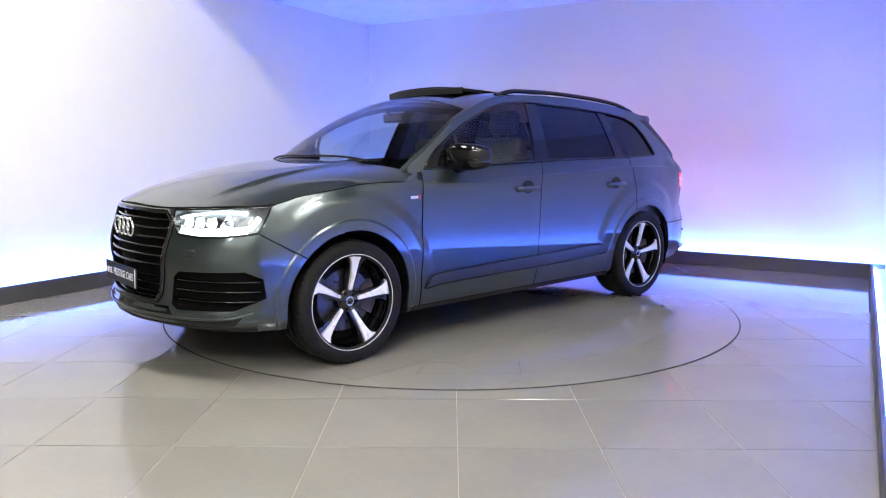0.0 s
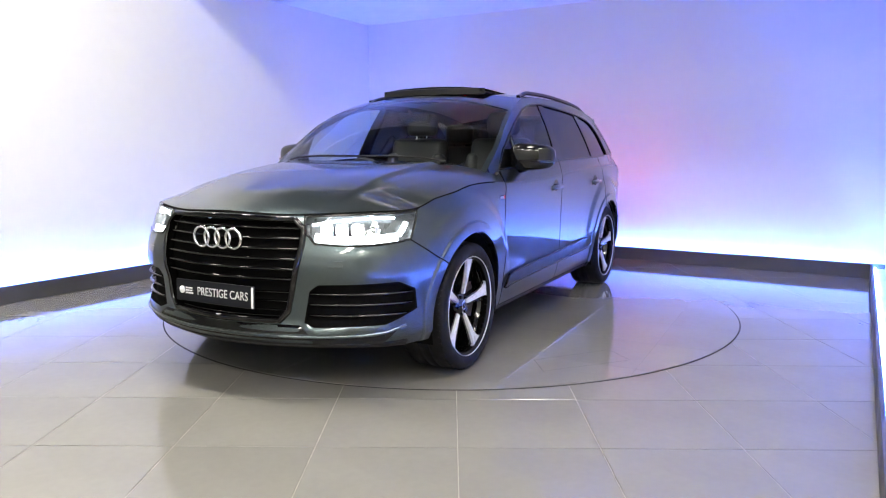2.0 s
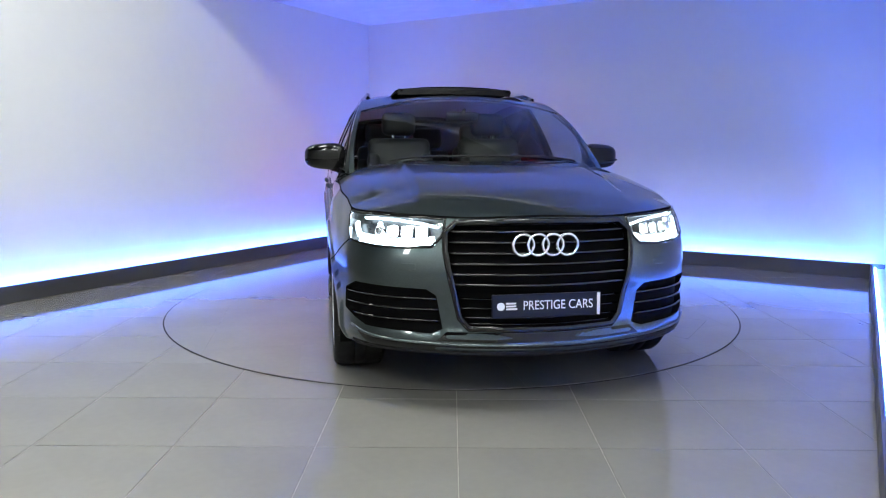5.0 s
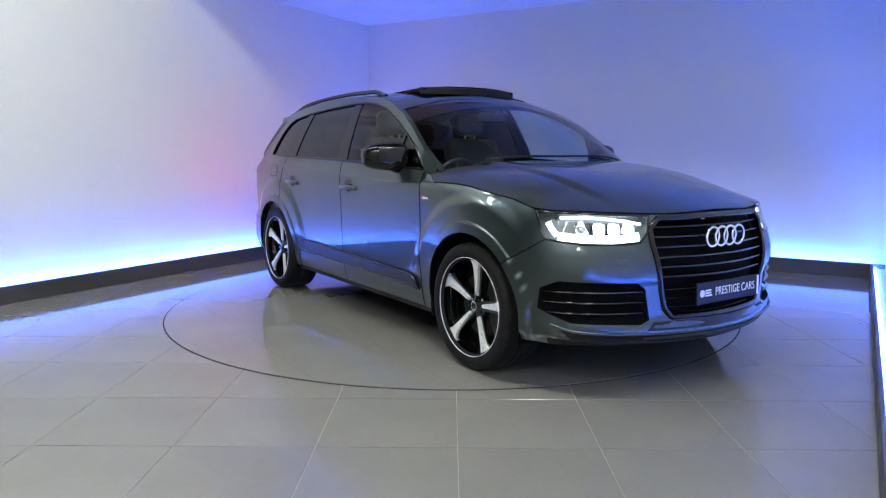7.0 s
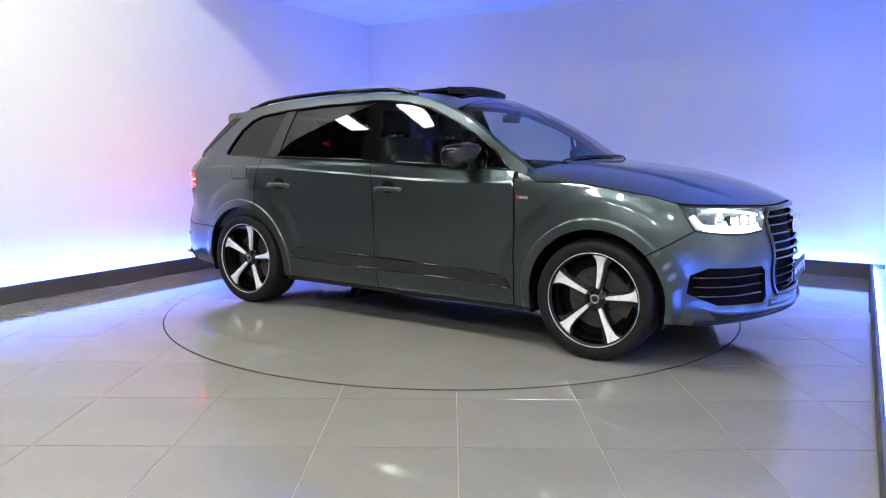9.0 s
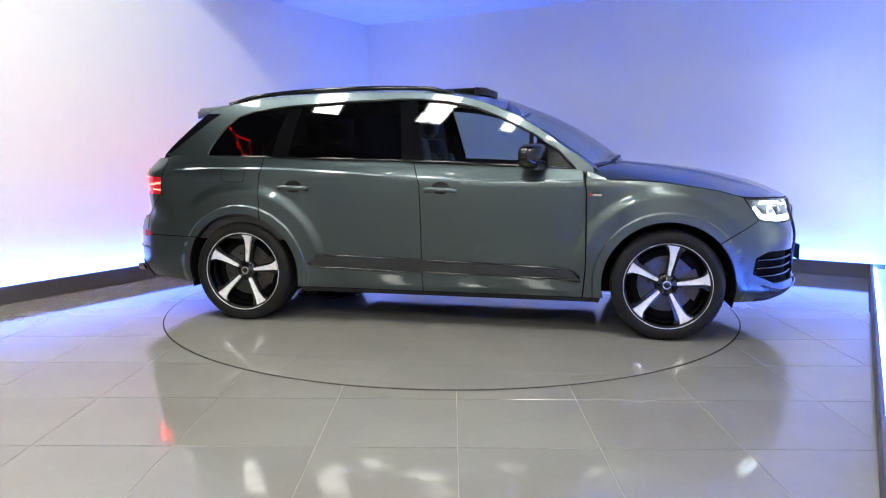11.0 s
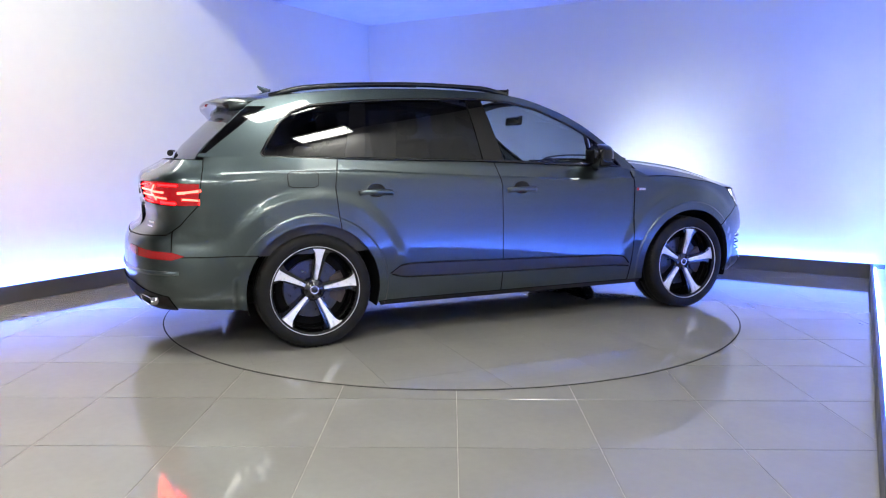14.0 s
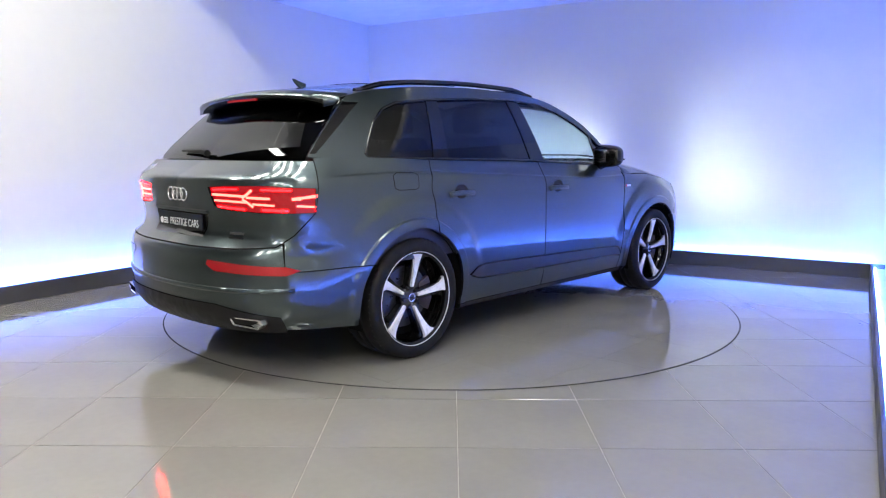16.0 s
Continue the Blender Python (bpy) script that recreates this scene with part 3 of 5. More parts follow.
def tube(pts, r, n=8, flat=1.0):
    vs, fs = [], []
    for i, p in enumerate(pts):
        t = (pts[min(len(pts) - 1, i + 1)] - pts[max(0, i - 1)]).normalized()
        a = t.cross(Vector((0, 0, 1)))
        a = a.normalized() if a.length > 0.01 else Vector((0, 1, 0))
        b = a.cross(t).normalized()
        rr = r[i] if isinstance(r, list) else r
        for k in range(n):
            w = 2 * math.pi * k / n
            vs.append(p + a * rr * math.cos(w) + b * rr * flat * math.sin(w))
    for i in range(len(pts) - 1):
        for k in range(n):
            fs.append((n * i + k, n * (i + 1) + k, n * (i + 1) + (k + 1) % n, n * i + (k + 1) % n))
    fs += [tuple(range(n))[::-1], tuple(n * (len(pts) - 1) + k for k in range(n))]
    return vs, fs


def lathe(profile, n=56):
    """Turned about the y axis; profile of (radius, y)."""
    vs, fs = [], []
    m = len(profile)
    for i in range(n):
        a = 2 * math.pi * i / n
        for r, y in profile:
            vs.append((r * math.cos(a), y, r * math.sin(a)))
    for i in range(n):
        j = (i + 1) % n
        for k in range(m - 1):
            fs.append((i * m + k, i * m + k + 1, j * m + k + 1, j * m + k))
    return vs, fs


car = empty("car")
tagged(car, "dark grey metallic estate car on the turntable, lamps lit", "car")

# body panels
A0 = math.degrees(math.asin((0.66 - AZ) / AR))
AB = 180 + math.degrees(math.asin((AZ - 0.26) / AR))
both("front_fender", [(0.967, 0.96), (0.972, 0.48), (0.957, 0.26)] + arc(AX, AR, AB, A0, 24) + [(2.056, 0.806), (1.966, bonnet_edge(1.966)[1] - 0.012), (1.945, bonnet_edge(1.945)[1] - 0.004), (1.88, bonnet_edge(1.88)[1] - 0.004)] + [(x, bonnet_edge(x)[1] - 0.004) for x in (1.8, 1.7, 1.6, 1.5, 1.4, 1.3, 1.15, 1.05, 0.96)], skin, M_PAINT, car, h=0.04)
doors = both("front_door", [(0.93, 1.115), (0.955, 0.96), (0.962, 0.48), (0.947, 0.262), (-0.148, 0.262), (-0.157, 0.74), (-0.168, 1.01), (-0.215, 1.165), (0.1, 1.155), (0.5, 1.138)], skin, M_PAINT, car, h=(0.06, 0.03))
AD0 = -math.degrees(math.asin((AZ - 0.262) / AR))
AD1 = math.degrees(math.acos((AX - 1.332) / AR))
rdoors = both("rear_door", [(-0.222, 1.165), (-0.175, 1.01), (-0.164, 0.74), (-0.155, 0.262)] + arc(-AX, AR, AD0, AD1, 14) + [(-1.345, 0.90), (-1.352, 1.02), (-1.325, 1.19), (-1.1, 1.187), (-0.6, 1.178)], skin, M_PAINT, car, h=(0.05, 0.03))
AQ = 180 - math.degrees(math.asin((0.615 - AZ) / AR))
quarters = both("rear_quarter", [(-1.331, 1.19), (-1.359, 1.02), (-1.352, 0.90)] + arc(-AX, AR, AD1 + 0.8, AQ, 14) + [(-2.352, 0.615), (-2.352, 0.765), (-2.292, 0.80), (-2.172, 0.92), (-2.154, 1.05), (-2.144, 1.14), (-2.143, 1.208), (-1.8, 1.205)], skin, M_PAINT, car, h=0.035)

# front bumper with openings for grille and side intakes
GR = [(0.15, bonnet_edge(sf(0.15))[1] - 0.022), (0.3, bonnet_edge(sf(0.3))[1] - 0.022), (0.425, bonnet_edge(sf(0.42))[1] - 0.022), (0.475, 0.86), (0.47, 0.78), (0.40, 0.455), (0.355, 0.405)]
grille_line = [(sf(y), z) for y, z in GR] + [(sf(-y), z) for y, z in reversed(GR)]
INT = [(0.915, 0.56), (0.87, 0.602), (0.55, 0.592), (0.507, 0.56), (0.478, 0.40), (0.53, 0.380), (0.83, 0.39), (0.92, 0.455)]
intake = [(sf(y), z) for y, z in INT]
HL = [(q, bonnet_edge(q)[1] - 0.012) for q in (1.972, 2.02, 2.1, sf(0.75), sf(0.68), sf(0.6), sf(0.54), sf(0.475))] + [ (sf(0.49), 0.84), (sf(0.535), 0.792), (sf(0.66), 0.782), (sf(0.79), 0.785), (sf(0.87), 0.795), (2.06, 0.806)]
FB = AZ - AR * math.sin(radians(13))
AF = math.degrees(math.asin((0.654 - AZ) / AR))
half = [(2.06, 0.801), (sf(0.87), 0.789), (sf(0.79), 0.779), (sf(0.66), 0.776), (sf(0.53), 0.785), (sf(0.485), 0.835), (sf(0.476), 0.865), (sf(0.470), bonnet_edge(sf(0.47))[1] - 0.006), (sf(0.435), bonnet_edge(sf(0.435))[1] - 0.006), (sf(0.3), bonnet_edge(sf(0.3))[1] - 0.006), (sf(0.15), bonnet_edge(sf(0.15))[1] - 0.006)]
low = [(AX + AR * math.cos(radians(-13)), FB), (sf(0.90), 0.265), (sf(0.7), 0.262), (sf(0.4), 0.262)]
flipx = lambda pts: [(2 * SF - a, b) for a, b in reversed(pts)]
FA = arc(AX, AR, AF, -13, 10)
bumper_outline = list(reversed(FA))[::-1] + low[1:] + flipx(low)[:-1] + flipx(FA) + [(2 * SF - a, b) for a, b in half] + half[::-1]
bumper_f = panel("front_bumper", bumper_outline, skin, M_PAINT, car, h=0.03, holes=[grille_line, intake, [(2 * SF - a, b) for a, b in reversed(intake)]], flange=0.035)
panel("grille_backing", [(a + (0.01 if a > SF else -0.01), b) for a, b in grille_line], skin, M_DARK, car, h=0.05, lift=-0.05, flange=0)
frame_path = on(skin, densify(grille_line, 0.03), 0.0)
part("grille_frame", bead(frame_path, 0.032, 0.013, True), M_GLOSS, car, "gloss black grille surround", smooth=True)
for z in (0.865, 0.815, 0.765, 0.715, 0.665, 0.615):
    w = curve([(0.40, 0.35), (0.455, 0.40), (0.78, 0.465), (0.86, 0.47), (0.915, 0.43)])(z)
    part("grille_slat", bead(on(skin, [(sf(w * k / 10), z) for k in range(10, -11, -1)], -0.018), 0.017, 0.016), M_GLOSS, car, smooth=True)
for z in (0.545, 0.50, 0.455, 0.425):
    w = curve([(0.40, 0.35), (0.455, 0.40), (0.78, 0.465)])(z)
    part("grille_slat", bead(on(skin, [(sf(w * k / 10), z) for k in range(10, -11, -1)], -0.03), 0.010, 0.012), M_GLOSS, car, smooth=True)
LIP = curve([(0.0, 0.333), (0.45, 0.334), (0.70, 0.340), (0.82, 0.350), (0.89, 0.378)])
part("lower_lip", bead(on(skin, [(sf(0.89 * k / 40), LIP(abs(0.89 * k / 40))) for k in range(40, -41, -1)], 0.0), 0.014, 0.008), M_PAINT, car, "narrow painted lip along the lower bumper", smooth=True)
apron = [(0.86 * k / 12, LIP(abs(0.86 * k / 12)) - 0.009) for k in range(12, -13, -1)]
panel("lower_apron", [(sf(y), z) for y, z in apron] + [(sf(-0.80), 0.268), (sf(-0.4), 0.264), (sf(0.4), 0.264), (sf(0.80), 0.268)], skin, M_PLASTIC, car, "black lower front apron", h=0.03, lift=0.003, flange=0.004)
panel("lower_infill", [(sf(0.46), 0.388), (sf(0.2), 0.388), (sf(-0.2), 0.388), (sf(-0.46), 0.388), (sf(-0.50), 0.349), (sf(-0.2), 0.346), (sf(0.2), 0.346), (sf(0.50), 0.349)], skin, M_GLOSS, car, "gloss black strip under the grille", h=0.03, lift=0.003, flange=0.004)
part("splitter", strip(on(skin, [(sf(0.9 * k / 16), 0.285) for k in range(16, -17, -1)], 0.0), 0.05, 0.008), M_PLASTIC, car)
for mi in (False, True):
    panel("intake_backing", intake, skin, M_DARK, car, h=0.04, lift=-0.034, flange=0, mirror=mi)
    for z in (0.545, 0.492, 0.438):
        p = on(skin, [(sf(0.908 - 0.41 * k / 8), z) for k in range(9)], -0.012)
        part("intake_slat", bead(mirrored(p) if mi else p, 0.014, 0.012), M_GLOSS, car, smooth=True)
    p = on(skin, [(sf(y), 0.695) for y in (0.60, 0.62, 0.64, 0.66)], 0.0)
    part("washer_cover", strip(mirrored(p) if mi else p, 0.035, 0.002), M_PAINT, car)

# head lamps
for mi in (False, True):
    hl = panel("headlamp", HL, skin, M_SATIN, car, "lit white headlamp behind clear lens", h=0.04, lift=-0.05, flange=0, mirror=mi)
    wall = on(skin, densify(HL, 0.03), 0.0)
    wall = mirrored(wall) if mi else wall
    n = len(wall)
    part("bezel", ([p for p, o in wall] + [p - o * 0.052 for p, o in wall], [(i, (i + 1) % n, (i + 1) % n + n, i + n) for i in range(n)]), M_CHROME, hl)
    for pts, w in ((((0.51, 0.886), (0.60, 0.904), (0.72, 0.917), (0.82, 0.921), (0.88, 0.919)), 0.011),
                   (((0.525, 0.822), (0.60, 0.812), (0.70, 0.810), (0.80, 0.813), (0.88, 0.822)), 0.046),
                   (((0.885, 0.830), (0.900, 0.860), (0.912, 0.892)), 0.026),
                   (((0.775, 0.835), (0.790, 0.865), (0.805, 0.900)), 0.022)):
        p = on(skin, [(sf(y), z) for y, z in pts], -0.03)
        part("light_guide", strip(mirrored(p) if mi else p, w, 0.012), M_HEAD, hl)
    p = on(skin, densify(HL, 0.03), 0.001)
    part("lens_edge", bead(mirrored(p) if mi else p, 0.012, 0.004, True), M_GLOSS, hl, "thin black lens edge", smooth=True)
    for y in (0.585, 0.655, 0.725):
        (c, o), = on(skin, [(sf(y), 0.858)], -0.045)
        if mi:
            c, o = Vector((c.x, -c.y, c.z)), Vector((o.x, -o.y, o.z))
        m = Matrix.Translation(c) @ o.to_track_quat("Z", "Y").to_matrix().to_4x4()
        bm = box((-0.013, -0.013, -0.004), (0.013, 0.013, 0.004), 0.004, 2)
        pj = part("projector", bm, M_PROJ, hl, loc=m)
        vs, fs = [], []
        # black shroud, added so that the projector throws its light forward only
        for h0, r in ((-0.004, 0.018), (0.040, 0.030), (0.040, 0.033), (-0.004, 0.033)):
            vs += [(r * math.copysign(abs(math.cos(a)) ** 0.5, math.cos(a)), r * math.copysign(abs(math.sin(a)) ** 0.5, math.sin(a)), h0) for a in [2 * math.pi * k / 20 for k in range(20)]]
        for q in range(3):
            fs += [(20 * q + i, 20 * q + (i + 1) % 20, 20 * q + 20 + (i + 1) % 20, 20 * q + 20 + i) for i in range(20)]
        part("projector_shroud", (vs, fs), M_PLASTIC, hl, loc=m)
    (c, o), = on(skin, [(sf(0.80), 0.862)], -0.04)
    if mi:
        c, o = Vector((c.x, -c.y, c.z)), Vector((o.x, -o.y, o.z))
    bm = bmesh.new()
    bmesh.ops.create_uvsphere(bm, u_segments=16, v_segments=8, radius=0.032)
    part("lens_ball", bm, M_CHROME, hl, smooth=True, loc=Matrix.Translation(c))
    ln = panel("lens", HL, skin, M_LENS, hl, "clear lamp lens", h=0.04, flange=0, mirror=mi)
    ln.visible_shadow = False

# bonnet
BN = [(bonnet_edge(q)[0].x - 0.004, bonnet_edge(q)[0].y - 0.004) for q in [SF - (SF - 1.9) * k / 24 for k in range(25)]]
BN += [(bonnet_edge(x)[0].x, bonnet_edge(x)[0].y - 0.004) for x in (1.8, 1.7, 1.6, 1.5, 1.4, 1.3, 1.15, 1.05, 0.955)]
BN[0] = (BN[0][0], 0.0)
BN += [(0.985, 0.84), (1.07, 0.75), (1.15, 0.6), (1.21, 0.4), (1.235, 0.2), (1.24, 0)]
bonnet_line = BN[:-1] + [(x, -y) for x, y in reversed(BN[1:])]
panel("bonnet", bonnet_line[::-1], bonnet_top, M_PAINT, car, flip=False, h=0.026, flange=0.02)
for y0, y1 in ((0.62, -0.02), (-0.02, -0.60)):
    part("wiper", tube([top(1.215 - 0.22 * (y0 + (y1 - y0) * k / 8) ** 2, y0 + (y1 - y0) * k / 8) + Vector((0, 0, 0.012)) for k in range(9)], 0.007), M_PLASTIC, car)
both("fender_tip", [(0.950, 0.99), (1.12, 0.99), (1.10, 1.055), (1.03, 1.095), (0.95, 1.115)], skin, M_PAINT, car, h=0.03, lift=-0.004, flange=0)
part("cowl_panel", ([(0.95, y, 1.06) for y in (-0.72, 0.72)] + [(1.26, y, 1.11) for y in (-0.55, 0.55)], [(0, 1, 3, 2)]), M_PLASTIC, car)

# cabin
DLO_LOW = [(0.885, 1.128), (0.5, 1.145), (0.1, 1.162), (-0.35, 1.178), (-1.14, 1.192), (-1.6, 1.20), (-1.775, 1.205)]
DLO_TOP = [(-1.79, 1.225), (-1.74, 1.31), (-1.67, 1.41), (-1.58, 1.485), (-1.46, 1.528), (-1.19, 1.56), (-0.8, 1.588), (-0.35, 1.605), (-0.2, 1.602), (0.0, 1.585), (0.2, 1.538), (0.45, 1.434), (0.61, 1.348), (0.77, 1.245)]
dlo = DLO_LOW + DLO_TOP
edge_pts = [(x, ROOF_EDGE(x)) for x in (1.0, 0.92, 0.84, 0.73, 0.63, 0.48, 0.33, 0.2, 0.08, -0.06, -0.2, -0.4, -0.6, -0.88, -1.15, -1.4, -1.62, -1.72, -1.80)]
back_pts = [(TAIL_EDGE(z), z) for z in (1.53, 1.46, 1.40, 1.33, 1.27, 1.21)]
both("side_frame", [(0.985, 1.06), (0.94, 1.11), (0.5, 1.137), (0.1, 1.155), (-0.215, 1.165), (-0.6, 1.178), (-1.1, 1.187), (-1.33, 1.192), (-1.8, 1.205), (-2.13, 1.205)][::-1] + [(1.005, 1.09)] + edge_pts + back_pts, flank, M_PAINT, car, h=0.035, holes=[dlo])


def top_at(x):
    return curve([(a, b) for a, b in DLO_TOP])(x)


def low_at(x):
    return curve([(a, b) for a, b in reversed(DLO_LOW)])(x)


def pane(x0l, x1l, x0t, x1t, n=10):
    lo = [(x1l + (x0l - x1l) * k / n, low_at(x1l + (x0l - x1l) * k / n)) for k in range(n + 1)]
    up = [(x0t + (x1t - x0t) * k / n, top_at(x0t + (x1t - x0t) * k / n)) for k in range(n + 1)]
    return lo + up


for mi in (False, True):
    g = panel("front_window", pane(-0.14, 0.60, -0.235, 0.585, 14), flank, M_SIDE, car, "clear front side window", h=0.06, lift=-0.008, flange=0, mirror=mi)
    g.visible_shadow = False
    g = panel("front_quarter_window", [(0.63, low_at(0.63)), (0.885, 1.128), (0.77, 1.245), (0.62, 1.34)], flank, M_PRIV, car, h=0.06, lift=-0.008, flange=0, mirror=mi)
    panel("rear_window_pane", pane(-1.15, -0.30, -1.09, -0.355), flank, M_PRIV, car, "dark tinted rear side window", h=0.06, lift=-0.008, flange=0, mirror=mi)
    q = [(-1.28, low_at(-1.28)), (-1.19, top_at(-1.19)), (-1.46, 1.528), (-1.58, 1.485), (-1.67, 1.41), (-1.74, 1.31), (-1.79, 1.225), (-1.775, 1.205), (-1.6, 1.20)]
    panel("quarter_window", q, flank, M_PRIV, car, "dark tinted rear quarter window", h=0.06, lift=-0.008, flange=0, mirror=mi)
    panel("pillar", [(-0.30, low_at(-0.3)), (-0.14, low_at(-0.14)), (-0.235, top_at(-0.235)), (-0.355, top_at(-0.355))], flank, M_GLOSS, car, "gloss black door pillar", h=0.05, lift=-0.002, mirror=mi)
    panel("pillar", [(-1.28, low_at(-1.28)), (-1.15, low_at(-1.15)), (-1.09, top_at(-1.09)), (-1.19, top_at(-1.19))], flank, M_GLOSS, car, h=0.05, lift=-0.002, mirror=mi)
    p = on(flank, [(0.60, low_at(0.60)), (0.595, 1.2), (0.59, 1.26), (0.585, top_at(0.585))], -0.004)
    part("window_divider", strip(mirrored(p) if mi else p, 0.03, 0.01), M_GLOSS, car)
    p = on(flank, densify(dlo, 0.05), 0.0)
    part("window_trim", bead(mirrored(p) if mi else p, 0.018, 0.008, True), M_GLOSS, car, "gloss black window surround", smooth=True)
    panel("door_blade", [(-1.0, 0.445), (-0.90, 0.42), (-0.17, 0.405), (0.80, 0.39), (0.94, 0.375), (0.87, 0.455), (0.6, 0.468), (-0.15, 0.488), (-0.85, 0.503), (-0.93, 0.495)], skin, M_BLADE, car, "dark satin lower door moulding", h=0.04, lift=0.015, flange=0.018, mirror=mi)
    for zs in (((-0.93, 0.497), (-0.85, 0.504), (-0.15, 0.489), (0.6, 0.469), (0.87, 0.456), (0.93, 0.40)), ((-0.99, 0.443), (-0.90, 0.419), (-0.17, 0.404), (0.80, 0.389), (0.93, 0.376))):
        zc = curve(list(zs))
        p = on(skin, [(zs[0][0] + (zs[-1][0] - zs[0][0]) * k / 40, zc(zs[0][0] + (zs[-1][0] - zs[0][0]) * k / 40)) for k in range(41)], 0.012)
        part("moulding_edge", bead(mirrored(p) if mi else p, 0.012, 0.007), M_GLOSS, car, "rounded gloss edge of the door moulding", smooth=True)
    panel("sill", [(-1.06, 0.257), (-1.05, 0.226), (1.06, 0.226), (1.07, 0.257)], skin, M_PLASTIC, car, h=0.03, flange=0.06, mirror=mi)
    # handles
    for hx in (-1.09, -0.02):
        hz = 0.978
        # gloss black oval laid on the paint, for the shade in the handle cup
        hp = panel("door_handle_recess", [(hx + 0.062 * math.cos(a * math.pi / 8), hz + 0.012 + 0.044 * math.sin(a * math.pi / 8)) for a in range(16)], skin, M_GLOSS, car, h=0.03, lift=0.0015, flange=0, mirror=mi)
        p = on(skin, [(hx - 0.115, hz - 0.006), (hx - 0.09, hz), (hx, hz + 0.003), (hx + 0.09, hz), (hx + 0.115, hz - 0.006)], 0.0)
        p = [(c + o * (0.006 if i in (0, 4) else 0.022), o) for i, (c, o) in enumerate(p)]
        part("door_handle", bead(mirrored(p) if mi else p, 0.036, 0.016), M_PAINT, car, smooth=True)
    # roof rail
    rail = []
    for k in range(25):
        x = 0.02 - 1.72 * k / 24
        rail.append(top(x, edge_y(x) - 0.045) + Vector((0, 0, 0.002 + 0.022 * sstep(0, 3, k) * sstep(24, 21, k))))
    if mi:
        rail = [Vector((v.x, -v.y, v.z)) for v in rail]
    part("roof_rail", tube(rail, 0.017, 8, 1.0), M_GLOSS, car, "black roof rail", smooth=True)
    # mirror
    sg = -1 if mi else 1
    bm = bmesh.new()
    bmesh.ops.create_uvsphere(bm, u_segments=24, v_segments=14, radius=1.0)
    for v in bm.verts:
        c = v.co
        c.x, c.y, c.z = [math.copysign(abs(q) ** 0.62, q) for q in c]
        c.x = c.x * (0.075 if c.x > 0 else 0.052)
        c.z *= 0.078 * (1.0 - 0.12 * c.y)
        c.y *= 0.125
        c.x -= 0.035 * c.y / 0.125
    mirror_ob = part("door_mirror", bm, M_GLOSS, car, "gloss black door mirror", smooth=True, loc=Matrix.Translation((0.60, sg * 1.0, 1.205)) @ Matrix.Diagonal((1.15, sg * 1.12, 1.15, 1)))
    part("glass", box((-0.056, -0.078, -0.042), (-0.050, 0.082, 0.042), 0.002), M_CHROME, mirror_ob)
    part("arm", tube([Vector((0.04, -0.15, -0.075)), Vector((0.03, -0.09, -0.07)), Vector((0.01, -0.04, -0.055))], [0.032, 0.03, 0.03]), M_GLOSS, mirror_ob, smooth=True)
    part("indicator", tube([Vector((0.072, -0.06, -0.022)), Vector((0.06, 0.05, -0.022)), Vector((0.02, 0.118, -0.022))], 0.006), M_GLOSS, mirror_ob)
    # small badge on the fender
    p = on(skin, [(1.0, 0.958), (1.06, 0.957)], 0.002)
    part("side_badge", strip(mirrored(p) if mi else p, 0.018, 0.002), M_CHROME, car, "small silver and red badge")
    p = on(skin, [(0.98, 0.958), (0.998, 0.958)], 0.002)
    part("side_badge", strip(mirrored(p) if mi else p, 0.02, 0.0025), M_RED, car)

# fuel flap on the right flank
FLAP = [(-1.65, 1.10), (-1.62, 1.115), (-1.49, 1.113), (-1.462, 1.10), (-1.465, 1.03), (-1.49, 1.017), (-1.62, 1.017), (-1.648, 1.03)]
flap = panel("fuel_flap", FLAP, skin, M_PAINT, car, h=0.03, lift=0.0025, flange=0.004, mirror=True)
part("joint", strip(mirrored(on(skin, densify(FLAP, 0.03), 0.001)), 0.005, 0.0016, True), M_GAP, flap)

# windscreen, pillars beside it and roof
WS = [(1.285, 0.0), (1.27, 0.2), (1.225, 0.42), (1.145, 0.62), (1.05, 0.82)]
ws_side = [(x, edge_y(x) - 0.031) for x in (0.84, 0.7, 0.55, 0.44)]
ws_top = [(0.40, 0.55), (0.385, 0.3), (0.38, 0.0)]
wsl = WS + ws_side + ws_top
ws_line = wsl + [(x, -y) for x, y in reversed(wsl[1:-1])]
w = panel("windscreen", ws_line, top, M_SCREEN, car, "clear windscreen", h=0.06, flip=False, flange=0)
w.visible_shadow = False
for mi in (False, True):
    outer = [(x, edge_y(x) + 0.001) for x in (0.40, 0.48, 0.55, 0.63, 0.7, 0.77, 0.84, 0.92, 1.0, 1.05)]
    inner = [(1.05, 0.823)] + [(x, edge_y(x) - 0.028) for x in (0.84, 0.7, 0.55, 0.44, 0.40)]
    panel("windscreen_pillar", (outer + inner)[::-1], top, M_PAINT, car, h=0.03, flip=False, mirror=mi)
# rear roof spoiler edge at -1.83
rx = [0.40, 0.33, 0.2, 0.08, -0.06, -0.2, -0.4, -0.6, -0.88, -1.15, -1.4, -1.62, -1.75, -1.84]
roof_l = [(x, edge_y(x) + 0.001) for x in rx]
RO = [(0.30, 0.50), (0.30, -0.50), (-0.62, -0.50), (-0.62, 0.50)]
roof = panel("roof", ([(0.38, 0.3), (0.395, 0.55)] + roof_l + [(x, -y) for x, y in reversed(roof_l)] + [(0.395, -0.55), (0.38, -0.3)])[::-1], top, M_PAINT, car, h=0.06, flip=False, holes=[RO])
